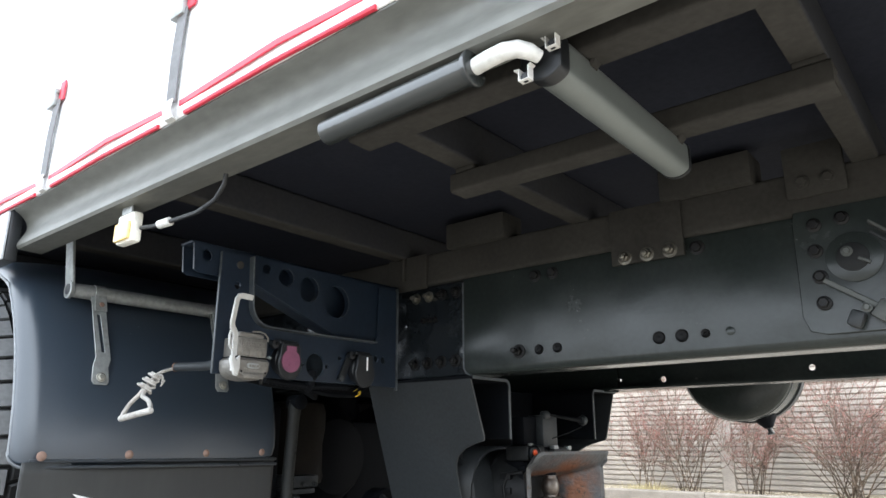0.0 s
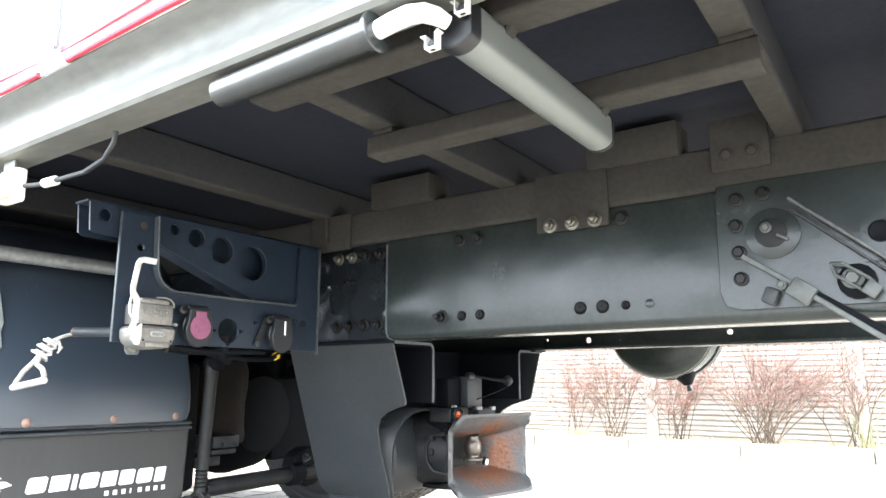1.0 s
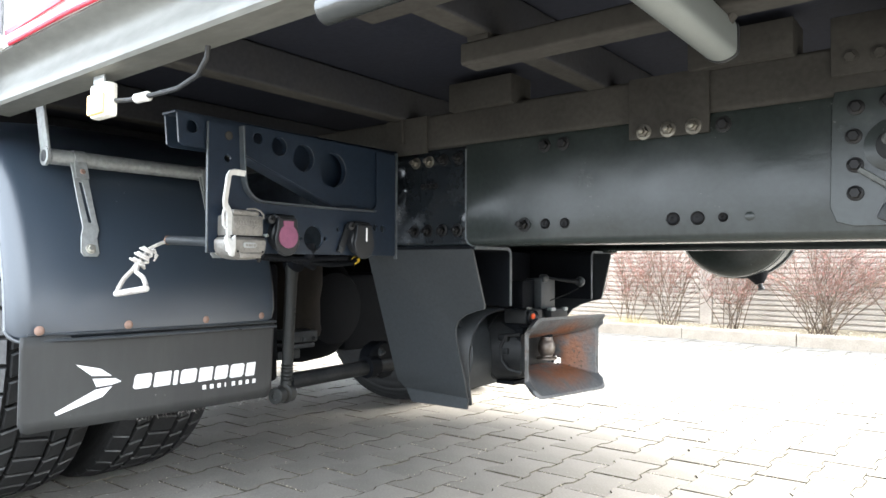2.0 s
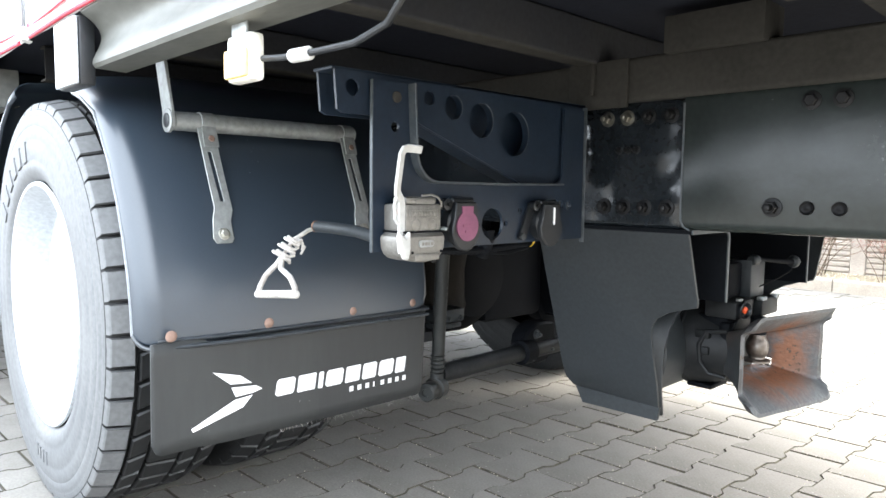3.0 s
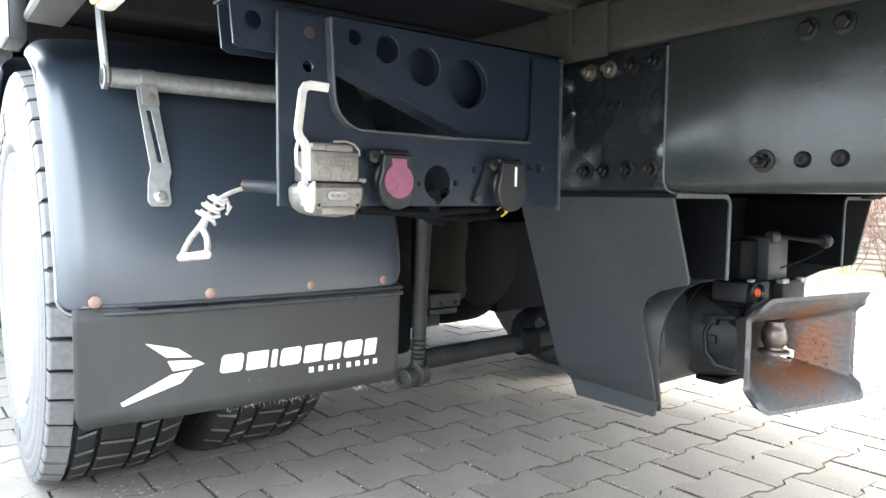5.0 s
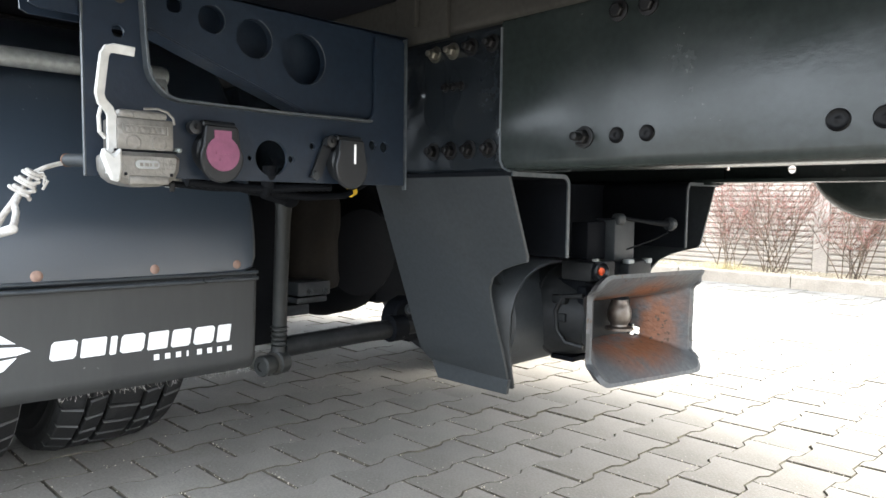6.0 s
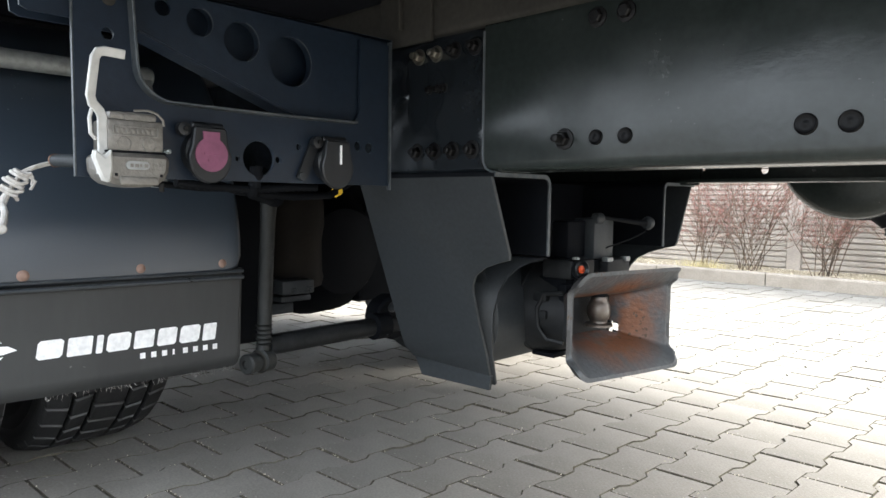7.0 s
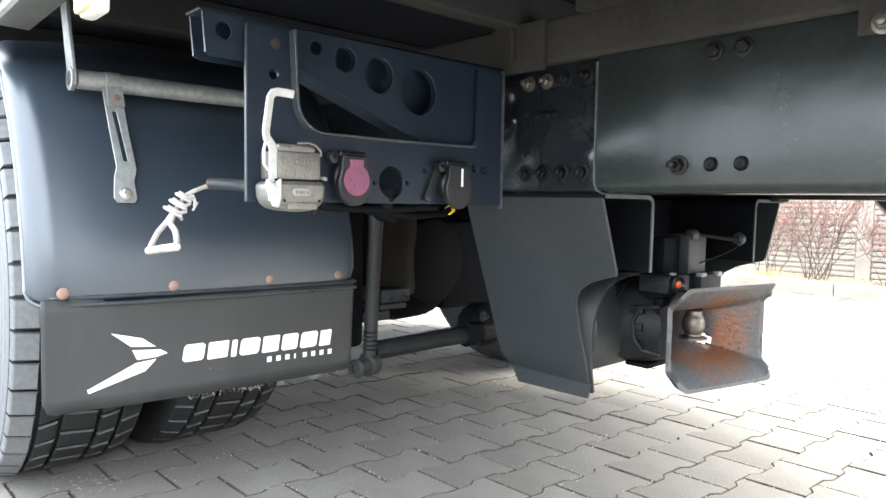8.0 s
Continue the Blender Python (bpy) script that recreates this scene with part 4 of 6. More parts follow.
def strap(y):
    loop = sweep([(-1.505 + 0.0195 * math.cos(a), y, 0.905 + 0.0195 * math.sin(a)) for a in [-0.5, 0.0, 0.6, 1.2, 1.8, 2.4, 3.1, 3.8, 4.4]], 0, 8, None, (0.027, 0.003, (1, 0, 0)))
    part("pipe_clip", loop, GALV, stay)
    lean = Matrix(((0, -0.278, 1, -1.434 + 0.278 * 0.68), (1, 0, 0, 0), (0, 1, 0, 0), (0, 0, 0, 1)))
    up = [(y - 0.022, 0.895), (y + 0.012, 0.895), (y + 0.020, 0.80), (y + 0.027, 0.735), (y + 0.020, 0.715), (y + 0.022, 0.680), (y + 0.016, 0.672), (y - 0.014, 0.672), (y - 0.020, 0.682), (y - 0.016, 0.72), (y - 0.010, 0.74), (y - 0.016, 0.81)]
    slot = [(y - 0.008, 0.848), (y + 0.000, 0.848), (y + 0.012, 0.752), (y + 0.004, 0.752)]
    part("slotted_strap", plate(up, [slot], 0.004, lean, None, 0.0008), GALV, stay, "galvanised slotted strap")
    part("clip_tab", plate([(y - 0.014, 0.858), (y + 0.016, 0.858), (y + 0.014, 0.898), (y - 0.014, 0.898)], [], 0.004, Matrix.Translation((0.0045, 0, 0)) @ lean), GALV, stay)
    part("bolt", hexbolt((-1.432, y + 0.002, 0.690), (1, 0, 0.28), 0.008, 0.005), ZINC, stay)
    part("bolt", hexbolt((-1.486, y + 0.002, 0.872), (1, 0, 0.3), 0.007, 0.006), RUSTRIVET, stay)


strap(1.355)
strap(1.690)

# ---- truck: rope pull ----
pull = part("release_pipe", sweep([(-1.255, 1.450, 0.710), (-1.22, 1.458, 0.709), (-1.15, 1.462, 0.706), (-1.05, 1.43, 0.702)], 0.0105, 14), CHASSIS_MATT, truck, "thin black pipe with a rope pull handle")
part("pipe_mouth", lathe((-1.255, 1.450, 0.710), (-0.96, -0.2, 0), [(0, 0.0112), (0.003, 0.0112), (0.0035, 0.007), (-0.002, 0.006)], 14), RUST, pull)
APEX, GRIP_A, GRIP_B = Vector((-1.268, 1.379, 0.650)), Vector((-1.294, 1.350, 0.590)), Vector((-1.163, 1.351, 0.605))
ACROSS, AXIS, DEEP = Vector((0.60, 0.80, 0)), Vector((0.34, 0.46, 0.82)).normalized(), Vector((-0.8, 0.6, 0))
knot_top = APEX + AXIS * 0.047
rope = sweep([(-1.25, 1.451, 0.708), (-1.257, 1.446, 0.706), (-1.258, 1.434, 0.703), knot_top + Vector((0.004, 0.014, 0.008)), knot_top, APEX], 0.0038, 9)
part("rope", rope, ROPE, pull, "grimy white rope")
kn = bmesh.new()
coil = []
for i in range(73):
    turns = i / 12
    pair, f = divmod(turns, 2)
    u = 2 * math.pi * turns
    along = 0.007 + 0.0155 * pair + 0.0050 * f
    reach = (0.0175, 0.0120, 0.0165, 0.0125, 0.0140, 0.0105, 0.012)[int(turns)]
    coil.append(APEX + AXIS * along + (ACROSS * 0.84 - Vector((0, 0, 0.54))) * reach * math.cos(u) + DEEP * 0.0095 * math.sin(u))
sweep(coil, 0.0031, 8, kn)
for k, (dx, dz) in enumerate(((0.020, 0.002), (0.024, -0.005))):
    c = knot_top - AXIS * 0.008
    sweep([c, c + ACROSS * dx * 0.55 + Vector((0, 0, 0.006 + dz)), c + ACROSS * dx + Vector((0, 0, -0.002 + dz)), c + ACROSS * dx * (0.92 - 0.25 * k) + Vector((0, 0, -0.015 + dz))], 0.0023, 7, kn)
part("knot", kn, ROPE, pull)
part("handle", rod(GRIP_A, GRIP_B, 0.0070, 16), ROPE, pull, "white pull handle bar")


def between(a, b):
    return APEX + (GRIP_A - APEX) * a + (GRIP_B - APEX) * b


part("handle_cord", sweep([APEX + AXIS * 0.010, between(0.12, 0.0), between(0.52, -0.10), between(0.82, -0.06), between(0.98, 0.04)], 0.0050, 9), ROPE, pull)
part("handle_cord", sweep([APEX + AXIS * 0.010, between(0.05, 0.20), between(-0.06, 0.56), between(-0.04, 0.84), between(0.04, 0.96)], 0.0050, 9), ROPE, pull)

# ---- truck: socket bracket ----
inner = [(1.484, 0.948), (1.488, 0.870)] + arc(1.540, 0.842, 0.050, 190, 268, 7) + [(1.70, 0.791), (1.862, 0.793)] + arc(1.875, 0.820, 0.027, 280, 360, 4) + [(1.904, 0.948)]
outline = [(1.412, 0.948), (1.412, 0.680), (1.972, 0.680), (1.972, 0.948)] + list(reversed(inner))
holes = [circle(1.690, 0.718, 0.029, 26), circle(1.652, 0.716, 0.0045, 10), circle(1.727, 0.718, 0.006, 10), circle(1.456, 0.878, 0.0085, 14),
         circle(1.925, 0.750, 0.010, 14), circle(1.898, 0.752, 0.009, 14), circle(1.768, 0.742, 0.006, 10)]
bracket = part("socket_bracket", plate(outline, holes, 0.006, yz_at(-1.045)), BRACKET, truck, "dark grey steel bracket carrying trailer sockets")
# Pale strips on the bracket edges hold sky highlight as well as wear
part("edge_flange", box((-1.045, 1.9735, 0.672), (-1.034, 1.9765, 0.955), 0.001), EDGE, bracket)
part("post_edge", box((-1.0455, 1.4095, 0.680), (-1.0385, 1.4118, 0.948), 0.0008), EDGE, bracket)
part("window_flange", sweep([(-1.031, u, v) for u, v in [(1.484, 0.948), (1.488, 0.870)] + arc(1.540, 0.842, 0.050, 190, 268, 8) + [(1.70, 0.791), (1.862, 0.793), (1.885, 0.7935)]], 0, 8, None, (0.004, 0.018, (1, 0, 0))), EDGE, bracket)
part("rust_spot_bolt", lathe((-1.039, 1.458, 0.925), (1, 0, 0), [(0, 0.009), (0.002, 0.009), (0.003, 0.006), (0.003, 0)], 16), BODYSTEEL, bracket)
arm_outline = [(1.347, 0.958), (1.990, 0.962), (1.990, 0.790), (1.790, 0.790), (1.505, 0.893), (1.362, 0.893), (1.352, 0.898)]
arm_holes = [circle(1.380, 0.933, 0.013, 18), circle(1.538, 0.932, 0.012, 16), circle(1.595, 0.922, 0.021, 22), circle(1.666, 0.905, 0.031, 26), circle(1.758, 0.887, 0.042, 30)]
arm = part("carrier_arm", plate(arm_outline, arm_holes, 0.005, yz_at(-1.054)), BRACKET, truck, "tapered dark grey lamp carrier arm with round holes")
for c, r in (((1.595, 0.922), 0.021), ((1.666, 0.905), 0.031), ((1.758, 0.887), 0.042)):
    part("hole_rim", lathe((-1.064, c[0], c[1]), (1, 0, 0), [(0, r + 0.001), (0.012, r + 0.001), (0.0125, r + 0.002), (0.011, r + 0.003)], 28, None, False), BRACKET, arm)
    # Pale arc on one side of each hole, a painted highlight
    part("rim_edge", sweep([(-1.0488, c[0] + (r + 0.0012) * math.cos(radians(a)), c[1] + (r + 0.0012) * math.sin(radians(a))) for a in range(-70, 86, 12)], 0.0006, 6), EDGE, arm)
part("arm_back", plate(arm_outline, [], 0.005, yz_at(-1.098)), BRACKET, arm)
part("arm_top", box((-1.098, 1.342, 0.956), (-1.049, 1.99, 0.961), 0.001), BRACKET, arm)
part("arm_bottom", sweep([(-1.074, 1.505, 0.893), (-1.074, 1.79, 0.790), (-1.074, 1.98, 0.790)], 0, 8, None, (0.045, 0.005, (0, 0, 1))), BRACKET, arm)

# trailer air/electric socket in cast aluminium with its lever
multi = part("trailer_socket", box((-1.040, 1.433, 0.714), (-0.986, 1.509, 0.757), 0.004), CAST, truck, "cast aluminium trailer socket with white lever")
lid_shape = [(u - 0.006, v) for u, v in ((1.431, 0.713), (1.428, 0.703), (1.429, 0.688), (1.434, 0.678), (1.443, 0.671), (1.458, 0.667), (1.475, 0.6655), (1.493, 0.667), (1.506, 0.671), (1.515, 0.678), (1.520, 0.688), (1.5215, 0.703), (1.520, 0.713))]
socket_lid = part("socket_lid", plate(lid_shape, [], 0.062, yz_at(-1.0405), None, 0.007), CAST, multi)
part("lid_lip", box((-0.9795, 1.445, 0.669), (-0.9765, 1.497, 0.6805), 0.002), CAST, multi)
part("hood", box((-1.024, 1.437, 0.756), (-0.989, 1.502, 0.768), 0.005), CAST, multi)
part("hood_slot", plate(arc(1.459, 0.7605, 0.0035, 90, 270, 6) + arc(1.490, 0.7605, 0.0035, 270, 450, 6), [], 0.002, yz_at(-0.9895)), CAST, multi)
part("bail_wire", sweep([(-0.990, 1.470, 0.770), (-0.987, 1.488, 0.7715), (-0.986, 1.500, 0.768), (-0.986, 1.508, 0.760), (-0.988, 1.510, 0.752)], 0.0018, 6), CAST, multi)
badge = arc(1.459, 0.6955, 0.0056, 90, 270, 8) + arc(1.479, 0.6955, 0.0056, 270, 450, 8)
part("badge", plate(badge, [], 0.003, yz_at(-0.9790)), GALV, multi, "small bright oval badge")
for k, w in enumerate((0.004, 0.005, 0.003, 0.005)):
    part("badge_bar", box((-0.9762, 1.4585 + 0.0062 * k, 0.6930), (-0.9754, 1.4585 + 0.0062 * k + w, 0.6975), 0), CAST, multi)
lev = [(-0.974, 1.453, 0.8400), (-0.975, 1.428, 0.8410), (-0.976, 1.421, 0.8390), (-0.977, 1.417, 0.832), (-0.979, 1.411, 0.783), (-0.984, 1.415, 0.774), (-0.990, 1.426, 0.765), (-0.991, 1.429, 0.757), (-0.991, 1.429, 0.717), (-0.990, 1.427, 0.70), (-0.985, 1.425, 0.682)]
part("lever", sweep(lev[::-1], 0, 8, None, (0.0120, 0.0055, (1, 0, 0))), LEVER, multi, "white bent locking lever")
part("lever_foot", plate([(1.414, 0.716), (1.411, 0.705), (1.417, 0.688), (1.423, 0.674), (1.433, 0.671), (1.437, 0.690), (1.436, 0.717), (1.426, 0.706)], [], 0.010, yz_at(-0.985), None, 0.003), LEVER, multi)
part("pivot", lathe((-0.995, 1.436, 0.745), (0, -1, 0), [(0, 0.006), (0.008, 0.006), (0.010, 0.004), (0.010, 0)], 16), RUSTRIVET, multi)
part("side_loop", sweep([(-0.99, 1.424, 0.768), (-0.988, 1.415, 0.766), (-0.987, 1.412, 0.755), (-0.987, 1.413, 0.735), (-0.989, 1.420, 0.728)], 0.0026, 8), LEVER, multi)
for lo, hi in (((1.442, 0.7470), (1.500, 0.7482)), ((1.442, 0.7355), (1.500, 0.7367)), ((1.441, 0.7355), (1.4425, 0.7482)), ((1.4995, 0.7355), (1.501, 0.7482))):
    part("panel_rim", box((-0.9865, *lo), (-0.9845, *hi), 0.0003), CAST, multi)
for k in range(8):
    part("embossed_bar", box((-0.9865, 1.4455 + 0.0066 * k, 0.7388), (-0.9848, 1.4495 + 0.0066 * k, 0.7448), 0.0004), CAST, multi)
for y in (1.455, 1.489):
    part("embossed_ring", lathe((-0.9865, y, 0.7245), (1, 0, 0), [(0, 0.0098), (0.0014, 0.0098), (0.0016, 0.0086), (0.0003, 0.0082), (0.0003, 0)], 24), CAST, multi)
part("gasket", box((-1.038, 1.430, 0.7120), (-0.9840, 1.512, 0.7150), 0.001), GRIMESHADE, multi, "dark rubber gasket")
part("stop_knob", lathe((-0.990, 1.512, 0.717), (1, 0.2, 0), [(0, 0.0035), (0.010, 0.0035), (0.012, 0.002), (0.012, 0)], 12), ALU, multi)
for y in (1.441, 1.501):
    part("latch_notch", box((-0.9788, y - 0.002, 0.6805), (-0.9772, y + 0.002, 0.6845), 0.0006), GRIMESHADE, multi)
part("drain_screw", rod((-1.01, 1.515, 0.674), (-1.01, 1.515, 0.660), 0.004, 8), DARKBOLT, multi)


def lidded_socket(name, y, z, mat, label, sub, stripe):
    s = part(name, lathe((-1.040, y, z), (1, 0, 0), [(0, 0.034), (0.018, 0.034), (0.022, 0.030), (0.022, 0)], 28), BLACKPL, truck, label)
    lid = [(u, z - 0.008 + (v - z + 0.008) * 1.12) for u, v in arc(y, z - 0.008, 0.034, 175, 365, 18)] + [(y + 0.029, z + 0.010), (y + 0.026, z + 0.034), (y + 0.023, z + 0.038), (y - 0.023, z + 0.038), (y - 0.026, z + 0.034), (y - 0.029, z + 0.010)]
    part("lid", plate(lid, [], 0.012, yz_at(-1.020), None, 0.002), BLACKPL, s)
    part("hinge", rod((-1.022, y - 0.026, z + 0.040), (-1.022, y + 0.026, z + 0.040), 0.006, 12), BLACKPL, s)
    part("ear", lathe((-1.03, y - 0.036, z + 0.034), (1, 0, 0), [(0, 0.010), (0.012, 0.010), (0.013, 0.006), (0.013, 0)], 16), BLACKPL, s)
    part("screw", hexbolt((-1.018, y - 0.036, z + 0.034), (1, 0, 0), 0.004, 0.003, False), DARKBOLT, s)
    if stripe:
        part("stripe", box((-1.008, y + 0.002, z - 0.003), (-1.005, y + 0.006, z + 0.031), 0.001), MARK, s)
    else:
        key = arc(y, z - 0.003, 0.026, 120, 420, 20) + [(y + 0.0135, z + 0.031), (y - 0.0135, z + 0.031)]
        part("coloured_lid", plate(key, [], 0.003, yz_at(-1.009)), mat, s, sub)
        for dz, hw in ((-0.002, 0.012), (-0.012, 0.006)):
            part("moulded_bar", box((-1.0062, y - hw, z + dz - 0.002), (-1.0048, y + hw, z + dz + 0.002)), mat, s)
    return s


lidded_socket("round_socket", 1.591, 0.721, MAUVE, "black trailer socket with a mauve lid", "mauve key-shaped lid", False)
lidded_socket("round_socket", 1.830, 0.717, None, "black trailer socket with a pale stripe", "", True)
part("stay_arm", plate([(1.760, 0.690), (1.772, 0.684), (1.782, 0.690), (1.806, 0.748), (1.800, 0.760), (1.790, 0.755)], [], 0.006, yz_at(-1.038)), BLACKPL, bracket)
part("rivet", lathe((-1.032, 1.770, 0.692), (1, 0, 0), [(0, 0.008), (0.003, 0.007), (0.004, 0)], 14), CHASSIS_MATT, bracket)


def conduit(points, r, pitch=0.006):
    """A corrugated hose: the radius swells and narrows along the way."""
    pts = [Vector(p) for p in points]
    way, radii = [], []
    for a, c in zip(pts, pts[1:]):
        n = max(2, int((c - a).length / pitch))
        for i in range(n):
            way.append(a.lerp(c, i / n))
            radii.append(r * (1.0 if len(way) % 2 else 0.80))
    return sweep(way, radii, 10)


part("conduit", conduit([(-1.052, 1.555, 0.676), (-1.055, 1.62, 0.670), (-1.057, 1.69, 0.668), (-1.06, 1.76, 0.672), (-1.07, 1.83, 0.674)], 0.0075), GRIMESHADE, bracket, "black corrugated conduit")
part("conduit", conduit([(-1.047, 1.690, 0.705), (-1.046, 1.690, 0.690), (-1.05, 1.689, 0.675), (-1.07, 1.688, 0.655)], 0.011), GRIMESHADE, bracket, "black corrugated conduit")
part("wiring", sweep([(-1.06, 1.60, 0.68), (-1.08, 1.68, 0.664), (-1.10, 1.80, 0.656), (-1.13, 1.90, 0.66), (-1.16, 2.0, 0.70)], 0.007, 10), GRIMESHADE, bracket)
part("wiring", sweep([(-1.07, 1.50, 0.676), (-1.10, 1.62, 0.668), (-1.14, 1.76, 0.668), (-1.18, 1.92, 0.69)], 0.005, 10), GRIMESHADE, bracket)
part("hose", sweep([(-1.05, 1.690, 0.70), (-1.055, 1.692, 0.685), (-1.08, 1.70, 0.66), (-1.12, 1.76, 0.65)], 0.009, 10), GRIMESHADE, bracket)
part("yellow_sleeve", lathe((-1.138, 1.920, 0.666), (-0.3, 1, 0.35), [(0, 0.0095), (0.013, 0.0095)], 14), YELLOW, bracket, "yellow cable sleeve")

# ---- truck: coupling cross member ----
LEAN_M = Matrix(((1, 0, 0, 0), (0, -0.42, 1, 2.326), (0, 1, 0, 0), (0, 0, 0, 1)))
FAR_M = Matrix(((1, 0, 0, 0), (0, 0.42, -1, 2 * MIDY - 2.326), (0, 1, 0, 0), (0, 0, 0, 1)))
CHEEK = [(-1.232, 0.335), (-1.232, 0.300), (-1.212, 0.278), (-0.973, 0.272), (-0.966, 0.33), (-0.962, 0.40), (-0.955, 0.462), (-0.950, 0.480), (-0.935, 0.502), (-0.905, 0.520), (-0.870, 0.532), (-0.836, 0.541),
         (-0.832, 0.552), (-0.828, 0.698), (-1.205, 0.698)]
for m, y_in, name, s in ((LEAN_M, 2.2, "coupling_cheek", 1), (FAR_M, 2 * MIDY - 2.2, "far_coupling_cheek", -1)):
    cheek = part(name, plate(CHEEK, [], 0.008, m, None, 0.001), CHASSIS_MATT, truck, "dusty dark grey coupling cheek plate")
    yb = 2.326 - 0.42 * 0.276 if s > 0 else 2 * MIDY - (2.326 - 0.42 * 0.276)
    part("lower_lip", plate([(-1.208, 0.276), (-1.185, 0.236), (-0.976, 0.240), (-0.970, 0.272)], [], 0.008, xz_at(yb + 0.003 if s > 0 else yb - 0.011)), CHASSIS_MATT, cheek)
    y_top = 2.035 if s > 0 else 2 * MIDY - 2.035
    bend = [(y_in + s * (0.008 - r * (1 - math.cos(a))), 0.705 - r * (1 - math.sin(a))) for r in (0.022,) for a in [radians(15 * k) for k in range(7)]]
    inside = [(y_in + s * (0.008 - 0.022 + 0.014 * math.cos(a)), 0.705 - 0.022 + 0.014 * math.sin(a)) for a in [radians(15 * k) for k in range(6, -1, -1)]]
    folded = [(y_in + s * 0.008, 0.545)] + bend + [(y_top, 0.705), (y_top, 0.697)] + inside + [(y_in, 0.545)]
    # Inner fold near black: the shade inside the cheek box is in its colour
    part("folded_plate", extrude_profile(folded, -1.20, -0.8225), GRIMESHADE, cheek)
    # Pale end strip: the lit plate edge is put in its colour
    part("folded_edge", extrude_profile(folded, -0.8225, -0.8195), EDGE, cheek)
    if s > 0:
        # Dark web closes the channel so that its inside stays black
        part("channel_web", plate([(2.192, 0.50), (2.192, 0.70), (2.075, 0.70), (2.15, 0.50)], [], 0.01, yz_at(-1.10)), GRIMESHADE, cheek)
    curve = [(2.40, 0.520), (2.33, 0.519), (2.285, 0.510), (2.245, 0.490), (2.217, 0.458), (2.206, 0.415), (2.207, 0.37), (2.218, 0.31), (2.234, 0.250)]
    b = bmesh.new()
    rings = []
    for (y, z) in curve:
        y = y if s > 0 else 2 * MIDY - y
        rings.append([b.verts.new((-1.20, y, z)), b.verts.new((-0.955 - 0.018 * min(1, max(0, (0.47 - z) / 0.2)), y, z))])
    for a, c in zip(rings, rings[1:]):
        b.faces.new((a[0], a[1], c[1], c[0]))
    o = part("rolled_plate", b, CHASSIS_MATT, cheek)
    so = o.modifiers.new("thickness", "SOLIDIFY")
    so.thickness, so.offset = 0.008, 0
# Plate darker than the cheeks: recess shade put in its tone
part("mounting_plate", box((-1.075, 2.222, 0.30), (-1.055, 2.704, 0.70), 0.003), GRIMESHADE, truck, "dark grey coupling mounting plate")
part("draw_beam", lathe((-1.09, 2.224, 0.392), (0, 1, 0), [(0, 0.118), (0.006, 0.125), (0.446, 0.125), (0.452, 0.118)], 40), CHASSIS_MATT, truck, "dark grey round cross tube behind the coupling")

# ---- truck: trailer coupling ----
CX, CY, CZ = -0.86, 2.435, 0.402
coupling = part("trailer_coupling", lathe((-1.05, CY - 0.008, CZ), (1, 0, 0), [(0, 0.106), (0.06, 0.107), (0.085, 0.104), (0.12, 0.096), (0.16, 0.084), (0.18, 0.080)], 44), COUPLER, truck, "black trailer coupling with a rusty funnel")
part("body_block", box((-0.97, CY - 0.075, CZ - 0.045), (-0.88, CY + 0.045, CZ + 0.085), 0.014), GRIMESHADE, coupling)
part("body_frame", sweep([(-0.875, CY - 0.092, CZ + 0.050), (-0.920, CY - 0.103, CZ + 0.046), (-0.936, CY - 0.106, CZ + 0.012), (-0.933, CY - 0.104, CZ - 0.030), (-0.913, CY - 0.098, CZ - 0.056), (-0.875, CY - 0.088, CZ - 0.062)], 0.0055, 8), COUPLER, coupling)
part("grease_bolt", hexbolt((-0.93, CY - 0.076, CZ + 0.01), OUT, 0.014, 0.012), GALV, coupling)


